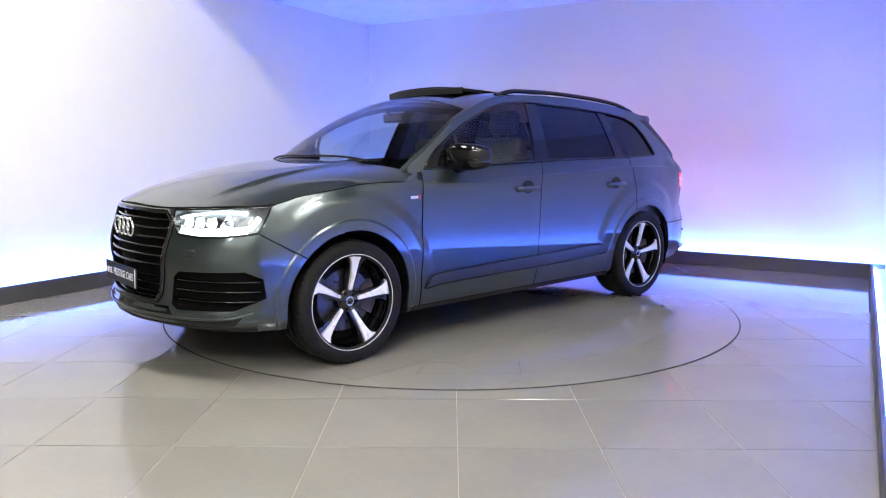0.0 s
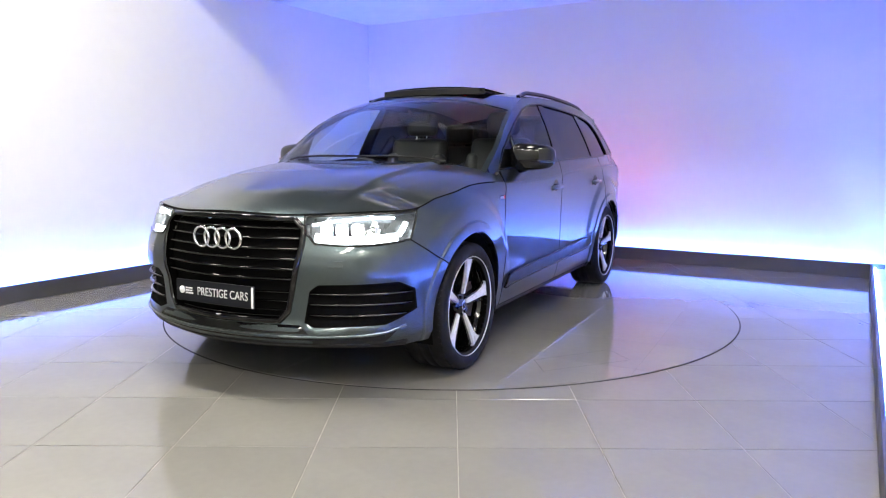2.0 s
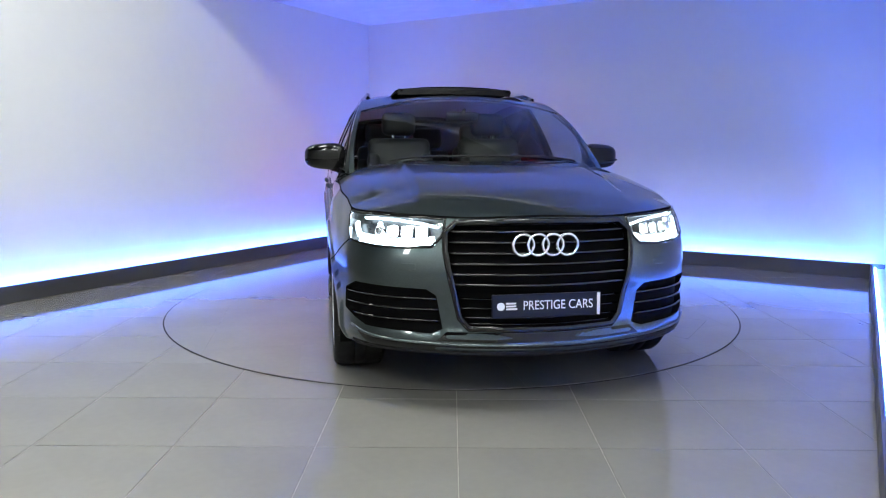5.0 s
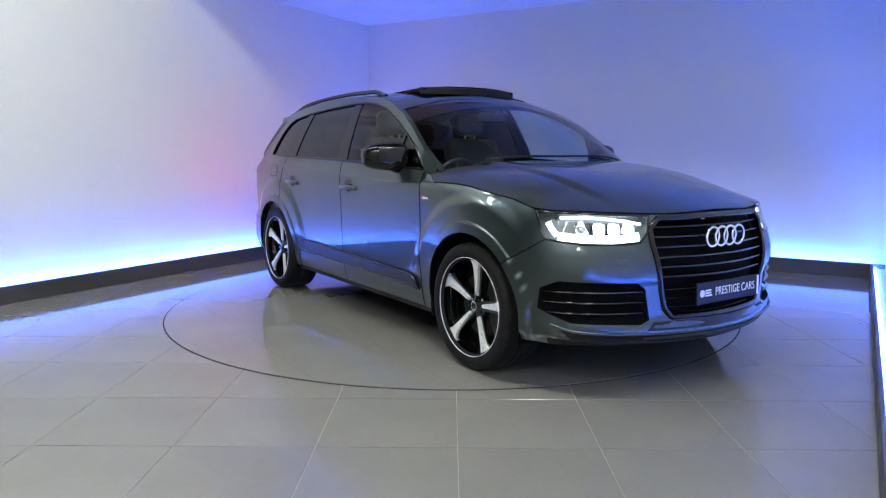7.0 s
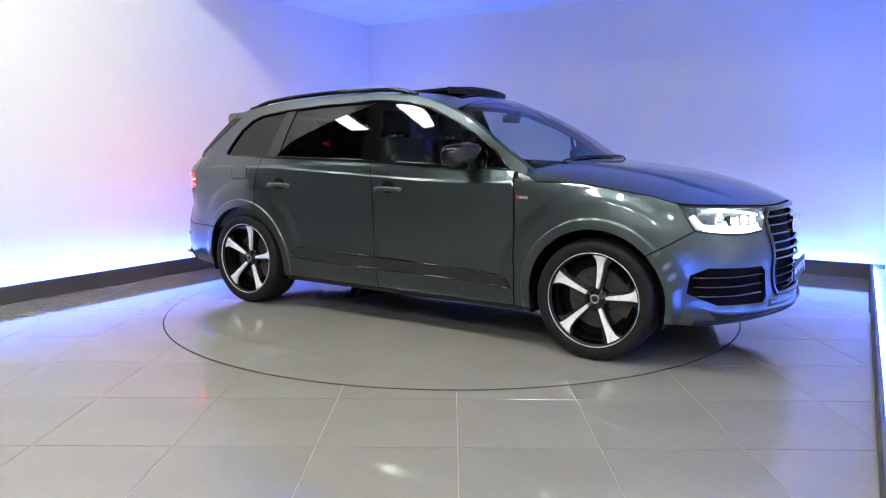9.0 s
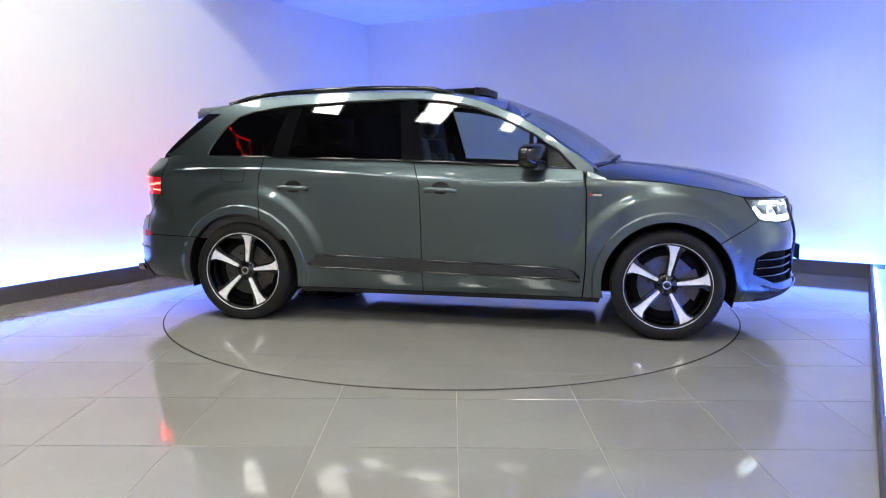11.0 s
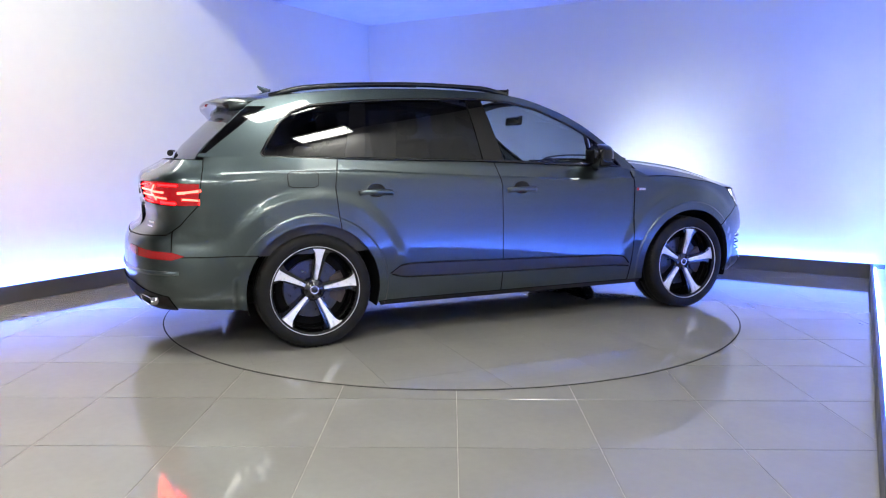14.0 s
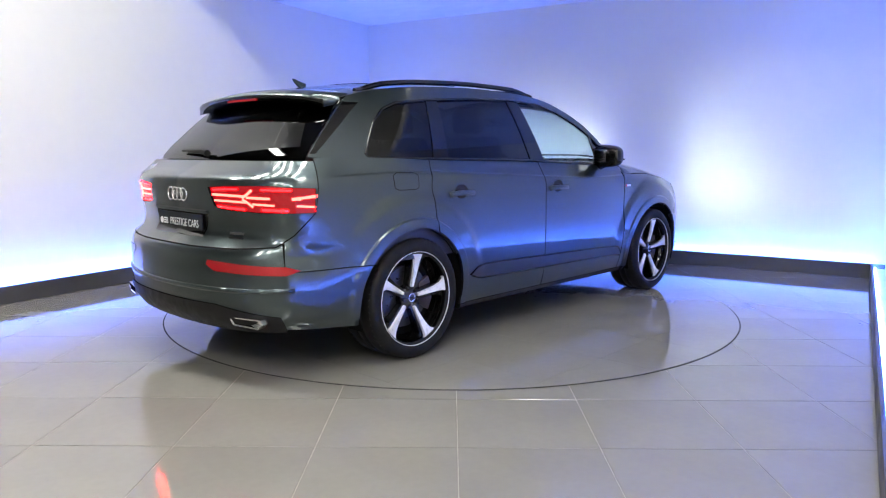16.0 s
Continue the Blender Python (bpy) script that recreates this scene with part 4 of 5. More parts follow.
panel("glass_roof", [(-0.625, 0.47), (-0.625, -0.47), (-1.35, -0.47), (-1.35, 0.47)], top, M_GLOSS, car, "black glass roof panel", h=0.08, flip=False, lift=0.004)


def slab(x, y):
    t = (0.17 - x) / 1.05
    return Vector((x, y, 1.724 - 0.030 * t - 0.03 * (abs(y) / 0.5) ** 2.2 + 0.004))


sl = [(0.19, 0.0), (0.185, 0.25), (0.16, 0.42), (0.12, 0.455), (-0.85, 0.455), (-0.90, 0.42), (-0.90, 0.0)]
panel("sunroof_panel", (sl + [(x, -y) for x, y in reversed(sl[1:-1])])[::-1], slab, M_GLOSS, car, "raised black glass sunroof panel, open", h=0.06, flip=False, flange=0.018)
part("wind_deflector", strip([(Vector((0.235 - 0.10 * (k / 10) ** 2, 0.44 * k / 10, 1.665 + 0.022)), Vector((1, 0, 0))) for k in range(-10, 11)], 0.05, 0.012), M_PLASTIC, car)

# tail: window, spoiler, gate, lamps, bumper
tz = [1.19, 1.25, 1.31, 1.37, 1.43, 1.49, 1.545]
tl = [(flank(TAIL_EDGE(z), z).y - 0.012, z) for z in tz]
panel("rear_window", tl + [(-y, z) for y, z in reversed(tl)], tail, M_PRIV, car, "black tinted rear window", h=0.06, flange=0)
panel("rear_window_border", tl + [(-y, z) for y, z in reversed(tl)], tail, M_GLOSS, car, h=0.06, lift=-0.004, flange=0, holes=[[(0.60, 1.215), (-0.60, 1.215), (-0.50, 1.50), (0.50, 1.50)]])


fin = [(TAIL_EDGE(z) + 0.006, z) for z in (1.225, 1.30, 1.38, 1.46, 1.515)]
fin += [(TAIL_EDGE(z) + w, z) for z, w in ((1.515, 0.115), (1.46, 0.10), (1.38, 0.085), (1.30, 0.065), (1.225, 0.04))]
both("pillar_finisher", fin[::-1], flank, M_GLOSS, car, h=0.035, lift=0.004)


def spoiler():
    bm = bmesh.new()
    rows = []
    n = 20
    for k in range(n + 1):
        y = 0.70 * (2 * k / n - 1)
        a = abs(y) / 0.70
        tipx = -2.045 + 0.09 * a ** 4
        z0 = top(-1.80, y * 0.96).z + 0.004
        z1 = 1.572 - 0.045 * a ** 2.2
        rows.append([bm.verts.new(c) for c in ((-1.78, y, z0), (-1.93, y, (z0 + z1) / 2 + 0.012), (tipx, y, z1), (tipx + 0.004, y, z1 - 0.018), (-1.95, y, z1 - 0.045), (-1.85, y, z0 - 0.06))])
    for k in range(n):
        for j in range(5):
            bm.faces.new((rows[k][j], rows[k][j + 1], rows[k + 1][j + 1], rows[k + 1][j]))
    bm.faces.new(rows[0][::-1])
    bm.faces.new(rows[-1])
    bmesh.ops.recalc_face_normals(bm, faces=bm.faces[:])
    for f in bm.faces:
        f.smooth = True
        f.material_index = 1 if f.normal.z < -0.1 else 0
    return bm


part("roof_spoiler", spoiler(), [M_PAINT, M_GLOSS], car)
part("brake_lamp", box((-2.045, -0.16, 1.538), (-2.03, 0.16, 1.55)), M_REDLENS, car)
part("rear_wiper", tube([tail(0.02, 1.225) + Vector((-0.03, 0, 0)), tail(0.10, 1.235) + Vector((-0.035, 0, 0)), tail(0.42, 1.24) + Vector((-0.02, 0, 0))], [0.022, 0.014, 0.008]), M_PLASTIC, car)
part("roof_aerial", tube([Vector((-1.58, 0, 1.660)), Vector((-1.62, 0, 1.674)), Vector((-1.655, 0, 1.696)), Vector((-1.665, 0, 1.703))], [0.024, 0.020, 0.010, 0.005]), M_PAINT, car)

TLAMP = [(-2.168, 1.045), (sr(0.80), 1.060), (sr(0.5), 1.055), (sr(0.36), 1.045), (sr(0.40), 0.945), (sr(0.46), 0.925), (sr(0.75), 0.915), (-2.178, 0.918)]
gh = [(-2.15, 1.185), (-2.15, 1.14), (-2.16, 1.05), (-2.178, 0.92), (-2.30, 0.80), (-2.36, 0.765), (-2.40, 0.745), (sr(0.6), 0.732), (sr(0.3), 0.727)]
gate_line = gh + [(2 * SR - a, b) for a, b in reversed(gh)]
gate = panel("tailgate", gate_line[::-1], skin, M_PAINT, car, h=0.03, holes=[TLAMP, [(2 * SR - a, b) for a, b in reversed(TLAMP)]], flange=0.03)
for mi in (False, True):
    lamp = panel("tail_lamp", TLAMP, skin, M_REDBASE, car, "lit red tail lamp", h=0.03, lift=-0.012, flange=0, mirror=mi)
    for pts, w, mm in (([(0.39, 1.004), (0.50, 1.003), (0.65, 1.000)], 0.013, M_REDHOT), ([(0.40, 0.972), (0.50, 0.971), (0.65, 0.968)], 0.011, M_REDHOT),
                       ([(0.63, 0.992), (0.66, 1.008), (0.70, 1.036)], 0.015, M_REDHOT), ([(0.63, 0.984), (0.66, 0.970), (0.70, 0.945)], 0.013, M_REDHOT),
                       ([(0.66, 0.994), (0.78, 0.992), (0.90, 0.990)], 0.013, M_REDHOT), ([(0.88, 0.990), (0.93, 1.006), (0.985, 1.036)], 0.016, M_REDHOT),
                       ([(0.70, 0.960), (0.80, 0.957), (0.90, 0.954), (0.985, 0.938)], 0.011, M_REDHOT),
                       ([(0.40, 1.030), (0.5, 1.036), (0.60, 1.038)], 0.009, M_REDGLOW), ([(0.76, 1.038), (0.82, 1.037), (0.88, 1.036)], 0.010, M_REDGLOW),
                       ([(0.42, 0.940), (0.52, 0.934), (0.64, 0.930)], 0.012, M_REDGLOW), ([(0.76, 0.932), (0.86, 0.930), (0.94, 0.929)], 0.014, M_REDGLOW),
                       ([(1.045, 1.03), (1.047, 1.0), (1.05, 0.94)], 0.014, M_REDGLOW)):
        p = on(skin, [(sr(y), z) for y, z in pts], -0.008)
        part("light_bar", strip(mirrored(p) if mi else p, w, 0.004), mm, lamp)
# unseen dark sheet, added to keep the tail lamps' glow out of the cabin
panel("gate_lining", gate_line[::-1], skin, M_DARK, car, h=0.06, lift=-0.035, flange=0)
# rear badge rings, plate and letters

def rings(x, zc, r, step, rot):
    for k in range(4):
        m = Matrix.Translation((x, (k - 1.5) * step, zc)) @ rot
        vs, fs = [], []
        n, q = 32, 8
        for i in range(n):
            a = 2 * math.pi * i / n
            for j in range(q):
                b = 2 * math.pi * j / q
                rad = r + r * 0.15 * math.cos(b)
                vs.append((rad * math.cos(a), rad * math.sin(a), r * 0.16 * math.sin(b)))
        for i in range(n):
            for j in range(q):
                fs.append((i * q + j, ((i + 1) % n) * q + j, ((i + 1) % n) * q + (j + 1) % q, i * q + (j + 1) % q))
        part("badge_ring", (vs, fs), M_CHROME, car, "chrome badge ring", smooth=True, loc=m)


FACE_F = pose(0, 0, 0, 90, 0, 90)
FACE_R = pose(0, 0, 0, 90, 0, -90)
rings(skin(SF, 0.805).x + 0.012, 0.805, 0.050, 0.0715, FACE_F)
rings(skin(SR, 0.995).x - 0.004, 0.995, 0.036, 0.051, FACE_R)


def words(name, text, size, m, material, parent):
    cu = bpy.data.curves.new(name, "FONT")
    cu.body, cu.size, cu.align_x, cu.align_y, cu.extrude = text, size, "CENTER", "CENTER", 0.0005
    tmp = bpy.data.objects.new("tmp", cu)
    scene.collection.objects.link(tmp)
    me = bpy.data.meshes.new_from_object(tmp.evaluated_get(bpy.context.evaluated_depsgraph_get()))
    bpy.data.objects.remove(tmp)
    me.name = name
    me.materials.clear()
    me.materials.append(material)
    ob = new(name, me)
    ob.parent = parent
    ob.matrix_basis = m
    return ob


def plate(x, z, rot, w=0.53, h=0.112, chip=True):
    m = Matrix.Translation((x, 0, z)) @ rot
    pl = part("plate", box((-w / 2, -h / 2, -0.004), (w / 2, h / 2, 0.004), 0.003), M_PLATE, car, "black show plate with white lettering", loc=m)
    words("lettering", "PRESTIGE CARS", 0.058, Matrix.Translation((0.055, 0, 0.0046)) @ Matrix.Diagonal((0.86, 1.05, 1, 1)), M_WHITE, pl)
    bm = bmesh.new()
    bmesh.ops.create_cone(bm, cap_ends=True, segments=20, radius1=0.019, radius2=0.019, depth=0.001)
    part("emblem", bm, M_WHITE, pl, loc=Matrix.Translation((-0.222, 0, 0.0046)))
    for k in range(3):
        part("emblem_bar", box((-0.198, -0.017 + 0.013 * k, 0.004), (-0.150 + 0.006 * (k == 0), -0.009 + 0.013 * k, 0.0052)), M_WHITE, pl)
    if chip:
        part("edge_strip", box((w / 2 - 0.018, -h / 2 + 0.004, 0.004), (w / 2 - 0.004, h / 2 - 0.004, 0.0055)), M_WHITE, pl)


plate(skin(SF, 0.525).x + 0.012, 0.525, FACE_F @ pose(0, 0, 0, -2, 0, 0))
# flat black sheet laid on the gate, for the shade of the plate recess
panel("plate_recess", [(sr(0.33), 0.895), (sr(0.30), 0.765), (sr(-0.30), 0.765), (sr(-0.33), 0.895)], skin, M_GLOSS, car, h=0.05, lift=0.0015, flange=0)
plate(skin(SR, 0.83).x - 0.012, 0.83, FACE_R, chip=False)
part("gate_handle", strip(on(skin, [(sr(0.33 * k / 6), 0.905) for k in range(-6, 7)], 0.0), 0.02, 0.012), M_PAINT, car)
for zz in (0.800, 0.777):
    part("gate_badge", strip(on(skin, [(sr(y), zz) for y in (-0.63, -0.57, -0.52)], 0.0), 0.016 if zz > 0.79 else 0.008, 0.003), M_CHROME, car)

AR0 = 180 + math.degrees(math.asin((AZ - 0.27) / AR))
rb_half = arc(-AX, AR, AQ, AR0, 10) + [(-2.2, 0.29), (sr(0.8), 0.305), (sr(0.5), 0.315)]
rb_top = [(-2.355, 0.609), (-2.366, 0.755), (-2.405, 0.737), (sr(0.6), 0.725), (sr(0.3), 0.72)]
rear_line = rb_half + [(2 * SR - a, b) for a, b in reversed(rb_half)] + [(2 * SR - a, b) for a, b in rb_top] + rb_top[::-1]
panel("rear_bumper", rear_line, skin, M_PAINT, car, h=0.03, flange=0.02)
dif = [(sr(0.86), 0.29), (sr(0.84), 0.375), (sr(0.5), 0.43), (sr(-0.5), 0.43), (sr(-0.84), 0.375), (sr(-0.86), 0.29)]
panel("diffuser", dif, skin, M_PLASTIC, car, "black lower rear apron", h=0.04, lift=0.009)
part("bumper_strip", bead(on(skin, [(sr(0.88 * k / 16), 0.505 + 0.012 * (abs(k) / 16) ** 2) for k in range(16, -17, -1)], 0.0), 0.026, 0.011), M_PAINT, car, smooth=True)
for mi in (False, True):
    p = [(sr(0.895), 0.618), (sr(0.86), 0.640), (sr(0.45), 0.664), (sr(0.44), 0.638), (sr(0.50), 0.607), (sr(0.86), 0.594)]
    panel("rear_reflector", p, skin, M_REDLENS, car, "red reflector strip", h=0.03, lift=0.004, mirror=mi)
    c = skin(sr(0.70), 0.345)
    ol = [(-0.12, 0.020), (0.105, 0.026), (0.122, 0.004), (0.085, -0.026), (-0.09, -0.022)]
    vs, fs = [], []
    for sc, dx in ((1.0, 0.02), (1.0, -0.022), (0.88, -0.020), (0.88, 0.01)):
        vs += [(dx, a * sc, b * (sc if sc == 1 else 0.72)) for a, b in ol]
    for r in range(3):
        for i in range(5):
            fs.append((5 * r + i, 5 * r + (i + 1) % 5, 5 * r + 5 + (i + 1) % 5, 5 * r + 5 + i))
    fs.append((15, 16, 17, 18, 19))
    ex = part("exhaust_trim", (vs, fs), M_CHROME, car, "chrome exhaust trim", loc=Matrix.Translation((c.x - 0.006, c.y * (-1 if mi else 1), c.z)) @ Matrix.Diagonal((1, -1 if mi else 1, 1, 1)) @ pose(0, 0, 0, 0, 0, -14))
    part("mouth", ([(0.012, a * 0.85, b * 0.7) for a, b in ol], [(0, 1, 2, 3, 4)]), M_DARK, ex)

# black strips laid over the gaps between the body panels, for their shade
ARCH_R = (-AX + AR * math.cos(radians(AD1)), AZ + AR * math.sin(radians(AD1)))
JOINTS = [
    [(0.952, 0.262), (0.967, 0.48), (0.961, 0.96), (0.948, 1.07)],
    [(-0.1515, 0.262), (-0.1605, 0.74), (-0.1715, 1.01), (-0.2185, 1.165)],
    [ARCH_R, (-1.3485, 0.90), (-1.3555, 1.02), (-1.328, 1.19)],
    [(1.806, 0.658), (2.057, 0.804)],
    [(-1.497 + AR * math.cos(radians(AQ)), 0.612), (-2.10, 0.612), (-2.354, 0.612)],
    [(-2.147, 1.19), (-2.147, 1.14), (-2.157, 1.055)],
    [(-2.175, 0.92), (-2.296, 0.80), (-2.356, 0.765), (-2.402, 0.741), (sr(0.6), 0.7285), (sr(0.3), 0.7235), (SR, 0.722)],
    [(-2.354, 0.612), (-2.357, 0.765)],
]
for line in JOINTS:
    dense = []
    for (a0, b0), (a1, b1) in zip(line, line[1:]):
        n = max(1, int(math.hypot(a1 - a0, b1 - b0) / 0.03))
        dense += [(a0 + (a1 - a0) * k / n, b0 + (b1 - b0) * k / n) for k in range(n)]
    dense.append(line[-1])
    path = on(skin, dense, 0.0)
    for mi in (False, True):
        part("panel_gap_shade", strip(mirrored(path) if mi else path, 0.0065, 0.0012), M_GAP, car)

# underside, arches
part("underbody", box((-2.15, -0.80, 0.275), (2.15, 0.80, 0.42), 0.05), M_DARK, car)
part("inner_body", box((-1.06, -0.90, 0.275), (1.06, 0.90, 0.60), 0.02), M_DARK, car)
part("inner_nose", box((1.95, -0.72, 0.32), (2.20, 0.72, 0.80), 0.03), M_DARK, car)
part("inner_tail", box((-2.33, -0.66, 0.34), (-1.95, 0.66, 1.08), 0.03), M_DARK, car)
for ax in (-AX, AX):
    for sg in (-1, 1):
        vs, fs = [], []
        n = 20
        for i in range(n + 1):
            a = radians(-18 + 216 * i / n)
            for y in (0.52, 0.948):
                vs.append((ax + 0.428 * math.cos(a), sg * y, AZ + 0.428 * math.sin(a)))
        for i in range(n):
            fs.append((2 * i, 2 * i + 1, 2 * i + 3, 2 * i + 2))
        fs.append(tuple(2 * i for i in range(n + 1)))
        part("arch_liner", (vs, fs), M_DARK, car)

# wheels
SPOKES = 5


def prism(outline, y0, y1, shrink=0.0):
    """A plate cut to an outline in the wheel's plane, dished and with a bevelled face."""
    n = len(outline)
    cx = sum(p[0] for p in outline) / n
    cz = sum(p[1] for p in outline) / n
    f = lambda r: -0.030 * max(0.0, 1 - r / 0.27) ** 1.0
    vs = [(x, y0, z) for x, z in outline] + [(x, y1 - 0.004 + f(math.hypot(x, z)), z) for x, z in outline]
    vs += [(x + (cx - x) * shrink, y1 + f(math.hypot(x, z)), z + (cz - z) * shrink) for x, z in outline]
    fs = []
    for r in range(2):
        fs += [(r * n + i, r * n + (i + 1) % n, r * n + n + (i + 1) % n, r * n + n + i) for i in range(n)]
    fs.append(tuple(2 * n + i for i in range(n)))
    return vs, fs


def polar(r, deg):
    return (r * math.cos(radians(deg)), r * math.sin(radians(deg)))


def wheel(m):
    w = empty("wheel", m)
    w.parent = car
    tyre = [(0.268, 0.118), (0.290, 0.137), (0.318, 0.142), (0.344, 0.138), (0.358, 0.125), (0.364, 0.105), (0.366, 0.06), (0.366, 0.034), (0.360, 0.032), (0.360, 0.026), (0.366, 0.024), (0.366, -0.024), (0.360, -0.026), (0.360, -0.032),
            (0.366, -0.034), (0.366, -0.06), (0.364, -0.105), (0.356, -0.128), (0.335, -0.140), (0.30, -0.14), (0.268, -0.12)]
    part("tyre", lathe(tyre, 72), M_RUBBER, w, "black low-profile tyre", smooth=True)
    tr = bmesh.new()
    for i in range(60):
        a = 2 * math.pi * i / 60
        for sgn in (-1, 1):
            one = bmesh.new()
            bmesh.ops.create_cube(one, size=1.0)
            for v in one.verts:
                v.co = Vector((v.co.x * 0.010, v.co.y * 0.055, v.co.z * 0.026))
            bmesh.ops.transform(one, matrix=pose(0, 0, 0, 0, -math.degrees(a) + 90, 0) @ Matrix.Translation((0, sgn * 0.093, 0.351)) @ pose(0, 0, 0, 0, 0, 14 * sgn), verts=one.verts[:])
            me = bpy.data.meshes.new("tmp")
            one.to_mesh(me)
            one.free()
            tr.from_mesh(me)
            bpy.data.meshes.remove(me)
    tagged(part("tread_blocks", tr, M_RUBBER, w), kind="stuff")
    part("rim_barrel", lathe([(0.262, 0.10), (0.262, -0.10), (0.235, -0.06), (0.235, 0.03), (0.255, 0.085)], 56), M_RIM, w, smooth=True)
    part("rim_lip", lathe([(0.2808, 0.134), (0.2812, 0.1378), (0.2825, 0.1388), (0.284, 0.136)], 72), M_ALU, w, "bright machined rim edge", smooth=True)
    part("rim_back", lathe([(0.03, 0.01), (0.262, 0.015)], 40), M_DARK, w)
    part("brake_disc", lathe([(0.07, 0.030), (0.185, 0.030), (0.187, 0.020), (0.187, 0.012)], 40), M_DISC, w, "bare steel brake disc")
    cal = [polar(0.13, 150), polar(0.21, 150), polar(0.215, 170), polar(0.215, 190), polar(0.21, 210), polar(0.13, 210)]
    part("brake_caliper", prism(cal, 0.015, 0.055), M_RUST, w)
    hub = lathe([(0.0, 0.092), (0.030, 0.092), (0.034, 0.086), (0.060, 0.080), (0.075, 0.066), (0.078, 0.0)], 32)
    part("hub", hub, M_RIM, w, smooth=True)
    cap = lathe([(0.020, 0.0935), (0.024, 0.0945), (0.028, 0.0935)], 24)
    part("hub_cap", cap, M_CHROME, w, smooth=True)
    for k in range(SPOKES):
        a = 100 + 72 * k
        face = [polar(0.066, a - 7), polar(0.10, a - 6.2), polar(0.15, a - 6.0), polar(0.20, a - 6.5), polar(0.24, a - 8), polar(0.262, a - 10.5), polar(0.2775, a - 13.5), polar(0.279, a - 6), polar(0.279, a + 6),
                polar(0.25, a + 4.6), polar(0.20, a + 4.4), polar(0.15, a + 5.0), polar(0.10, a + 6), polar(0.066, a + 8)]
        part("spoke", prism(face, 0.045, 0.112, 0.06), M_ALU, w, "machined silver spoke")
        dark = [polar(0.062, a + 10), polar(0.15, a + 6.0), polar(0.235, a + 5.0), polar(0.272, a + 6.0), polar(0.272, a + 15), polar(0.23, a + 11.0), polar(0.15, a + 12), polar(0.065, a + 24)]
        part("spoke_web", prism(dark, 0.03, 0.098, 0.06), M_RIM, w, "gloss black spoke web")
        dark = [polar(0.062, a - 10), polar(0.065, a - 24), polar(0.15, a - 11), polar(0.23, a - 9.0), polar(0.268, a - 16), polar(0.268, a - 9), polar(0.22, a - 5.5), polar(0.15, a - 6.5)]
        part("spoke_web", prism(dark[::-1], 0.03, 0.096, 0.06), M_RIM, w)
        (bx, bz) = polar(0.056, a + 36)
        bb = bmesh.new()
        bmesh.ops.create_cone(bb, cap_ends=True, segments=10, radius1=0.010, radius2=0.009, depth=0.02)
        part("wheel_bolt", bb, M_RIM, w, loc=pose(bx, 0.078, bz, -90, 0, 0))
    return w


first = wheel(pose(AX, 0.965 - 0.128, AZ))
first["label"] = "five-spoke black and silver alloy wheel"


def copy_wheel(m):
    made = copy_thing(first, m)
    made.parent = car


copy_wheel(pose(-AX, 0.965 - 0.128, AZ))
copy_wheel(pose(AX, -(0.965 - 0.128), AZ, 0, 0, 180))
copy_wheel(pose(-AX, -(0.965 - 0.128), AZ, 0, 0, 180))

# inside the cabin
part("cabin_floor", box((-2.0, -0.80, 0.55), (1.05, 0.80, 0.62)), M_DARK, car)


def lining(x, y):
    v = top(x, y)
    return v - Vector((0, 0, 0.03))


lr = [0.36, 0.2, 0.0, -0.4, -0.9, -1.3, -1.6, -1.78]
panel("headlining", ([(x, edge_y(x) - 0.03) for x in lr] + [(x, -edge_y(x) + 0.03) for x in reversed(lr)])[::-1], lining, M_LINING, car, h=0.1, flip=False, flange=0, holes=[RO])
for mi in (False, True):
    panel("door_card", [(0.95, 0.60), (0.93, 1.10), (-1.9, 1.17), (-1.9, 0.60)], skin, M_LEATHER, car, h=0.1, lift=-0.06, flange=0, mirror=mi)


def dashboard():
    bm = bmesh.new()
    prof = [(1.12, 0.70), (1.10, 1.09), (0.95, 1.105), (0.72, 1.09), (0.62, 1.05), (0.60, 0.98), (0.66, 0.80), (0.72, 0.62)]
    rows = []
    for y in (-0.78, -0.4, 0.0, 0.4, 0.78):
        bump = 0.03 if y == -0.4 else 0.0
        rows.append([bm.verts.new((x, y, z + (bump if 0.6 < x < 0.8 and z > 1.0 else 0))) for x, z in prof])
    for a, b in zip(rows, rows[1:]):
        for i in range(len(prof) - 1):
            bm.faces.new((a[i], a[i + 1], b[i + 1], b[i]))
    bm.faces.new(rows[0])
    bm.faces.new(rows[-1][::-1])
    bmesh.ops.recalc_face_normals(bm, faces=bm.faces[:])
    return bm


part("dashboard", dashboard(), M_TRIM, car, "dark soft dashboard")
part("display", box((0.66, -0.12, 1.08), (0.675, 0.12, 1.17), 0.004), M_GLOSS, car, loc=pose(0, 0, 0))
sw = empty("steering_wheel", pose(0.48, -0.37, 1.02, 0, -62, 0))
sw.parent = car
sv, sfc = [], []
for i in range(32):
    a = 2 * math.pi * i / 32
    for j in range(8):
        b = 2 * math.pi * j / 8
        sv.append(((0.18 + 0.016 * math.cos(b)) * math.cos(a), (0.18 + 0.016 * math.cos(b)) * math.sin(a), 0.016 * math.sin(b)))
for i in range(32):
    for j in range(8):
        sfc.append((i * 8 + j, ((i + 1) % 32) * 8 + j, ((i + 1) % 32) * 8 + (j + 1) % 8, i * 8 + (j + 1) % 8))
part("rim", (sv, sfc), M_LEATHER, sw, smooth=True)
part("boss", box((-0.07, -0.08, -0.02), (0.06, 0.08, 0.02), 0.02, 3), M_LEATHER, sw)
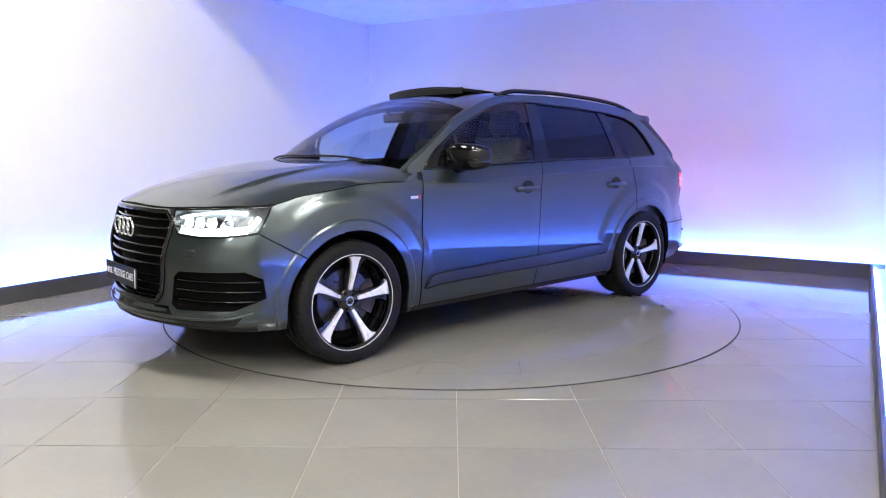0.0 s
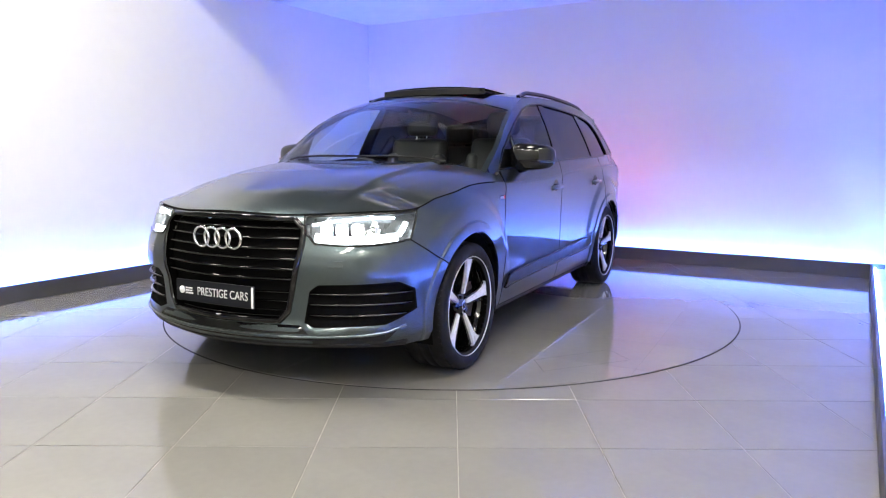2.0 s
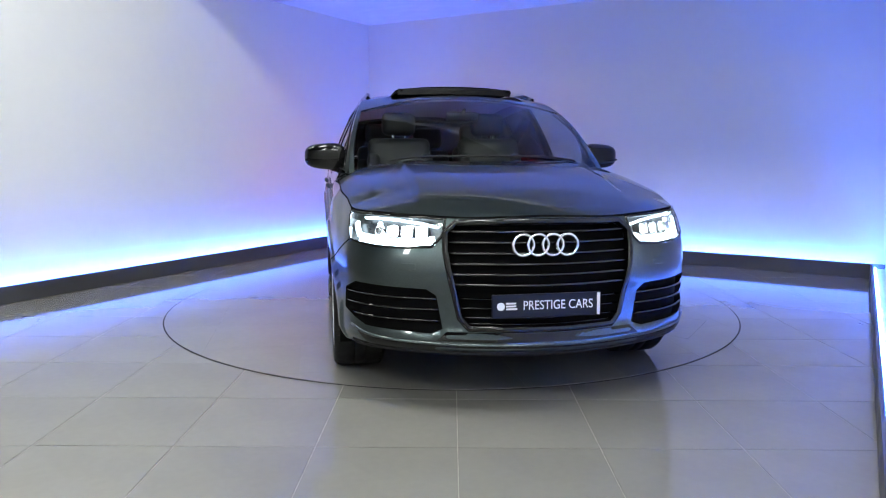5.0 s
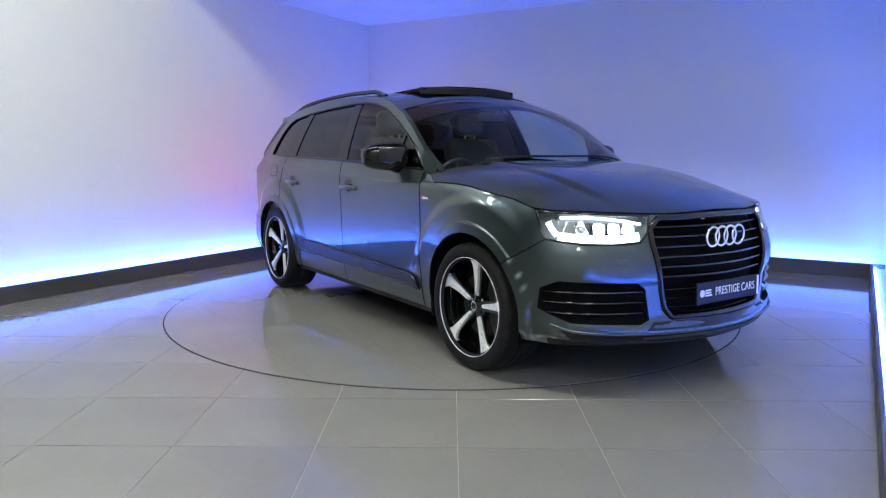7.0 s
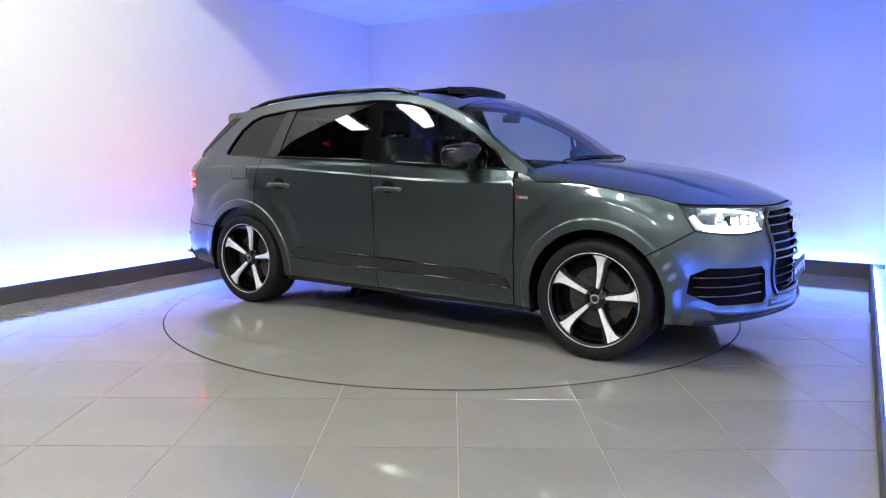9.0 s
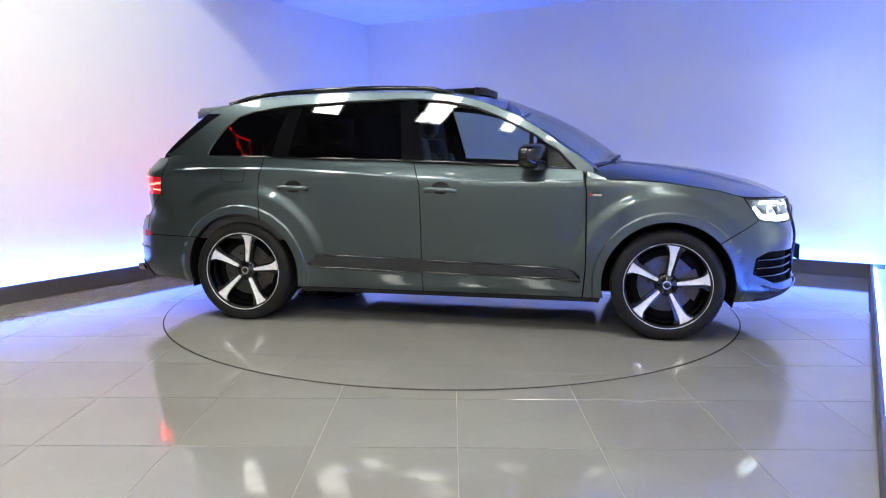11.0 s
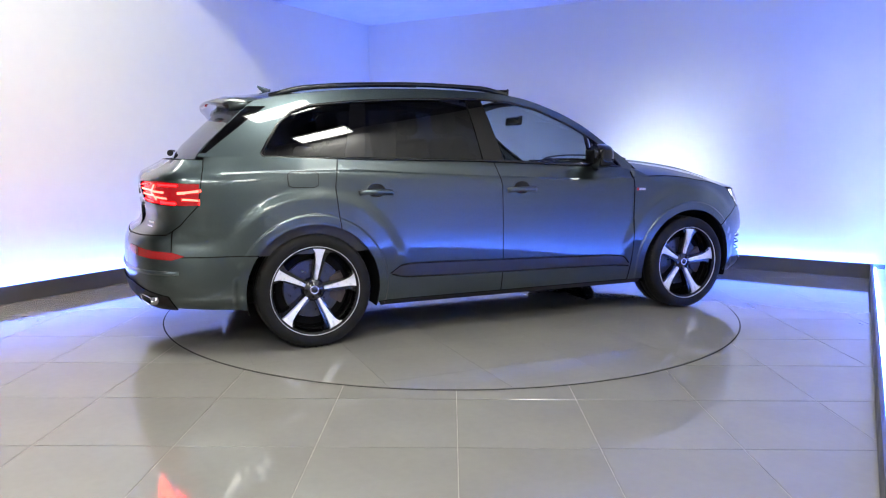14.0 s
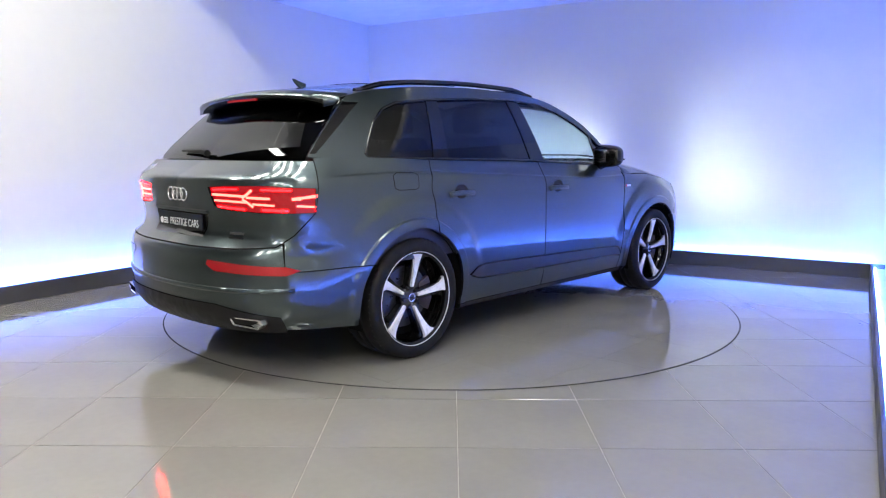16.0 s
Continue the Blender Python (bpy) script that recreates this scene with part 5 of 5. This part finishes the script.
part("spoke", box((-0.02, -0.175, -0.008), (0.02, 0.175, 0.008), 0.006), M_CHROME, sw)
part("spoke", box((-0.175, -0.02, -0.008), (0.0, 0.02, 0.008), 0.006), M_CHROME, sw)


def seat(x, y, w=0.52, back=0.62):
    s = empty("seat", pose(x, y, 0.62))
    s.parent = car
    part("cushion", box((-0.27, -w / 2, 0.0), (0.25, w / 2, 0.20), 0.06, 3), M_LEATHER, s, smooth=True)
    part("backrest", box((-0.07, -w / 2, 0.0), (0.07, w / 2, back), 0.06, 3), M_LEATHER, s, smooth=True, loc=pose(-0.27, 0, 0.12, 0, -12, 0))
    part("bolster", box((-0.02, -w / 2 - 0.01, 0.05), (0.11, -w / 2 + 0.09, back - 0.14), 0.04, 3), M_LEATHER, s, smooth=True, loc=pose(-0.27, 0, 0.12, 0, -12, 0))
    part("bolster", box((-0.02, w / 2 - 0.09, 0.05), (0.11, w / 2 + 0.01, back - 0.14), 0.04, 3), M_LEATHER, s, smooth=True, loc=pose(-0.27, 0, 0.12, 0, -12, 0))
    part("headrest", box((-0.05, -0.14, 0.0), (0.06, 0.14, 0.19), 0.05, 3), M_LEATHER, s, smooth=True, loc=pose(-0.42, 0, 0.12 + back + 0.01, 0, -6, 0))
    part("headrest_post", tube([Vector((-0.40, -0.05, back + 0.05)), Vector((-0.42, -0.05, back + 0.18))], 0.007), M_CHROME, s)
    part("headrest_post", tube([Vector((-0.40, 0.05, back + 0.05)), Vector((-0.42, 0.05, back + 0.18))], 0.007), M_CHROME, s)
    return s


for sx, sy, sw_, sb in ((0.05, 0.38, 0.52, 0.62), (0.05, -0.38, 0.52, 0.62), (-0.85, 0.46, 0.44, 0.56), (-0.85, 0.0, 0.40, 0.52), (-0.85, -0.46, 0.44, 0.56)):
    seat(sx, sy, sw_, sb)
mr = part("cabin_mirror", box((-0.02, -0.12, -0.035), (0.02, 0.12, 0.035), 0.015), M_GLOSS, car, loc=pose(0.44, 0, 1.49, 0, 10, 0))
part("stem", tube([Vector((0.02, 0, 0.02)), Vector((0.07, 0, 0.06))], 0.012), M_GLOSS, mr)

# ---- floor tiles, laid square to the camera's side of the hall ----
TX, TY = 0.604, 0.590
TILE_ME = bpy.data.meshes.new("tile")
_bm = box((-TX / 2 + 0.002, -TY / 2 + 0.002, -0.0024), (TX / 2 - 0.002, TY / 2 - 0.002, 0.0), 0.0008, 1)
_bm.to_mesh(TILE_ME)
_bm.free()
TILE_ME.materials.append(M_TILE)
floor_ob = bpy.data.objects["floor"]
inv_room = ROOM.inverted()
rest_v, rest_f = [], []
for i in range(-16, 16):
    for j in range(-18, 8):
        cx, cy = 0.032 + (i + 0.5) * TX, -0.61 + (j + 0.5) * TY
        if math.hypot(cx, cy) < 2.25 - 0.43:
            continue
        uvc = inv_room @ Vector((cx, cy, 0))
        if not (-8.9 < uvc.x < 8.9 and V0 < uvc.y < WB + 0.2):
            continue
        if -3.6 < uvc.x < 3.5 and uvc.y > -4.2:
            ob = new("tile", TILE_ME)
            ob.parent = floor_ob
            ob.matrix_basis = inv_room @ pose(cx, cy, 0)
        else:
            k = len(rest_v)
            for sx, sy in ((-1, -1), (1, -1), (1, 1), (-1, 1)):
                rest_v.append(inv_room @ Vector((cx + sx * (TX / 2 - 0.002), cy + sy * (TY / 2 - 0.002), 0)))
            rest_f.append((k, k + 1, k + 2, k + 3))
tagged(part("far_tiles", (rest_v, rest_f), M_TILE, floor_ob), kind="stuff")


def motions():
    walk(turntable, [(t, pose(0, 0, 0.0, 0, 0, a)) for t, a in TURN])
    walk(car, [(t, pose(0, 0, 0.0, 0, 0, a) @ Matrix.Translation(CAR_OFF + Vector((0, 0, DISC_Z)))) for t, a in TURN])


motions()
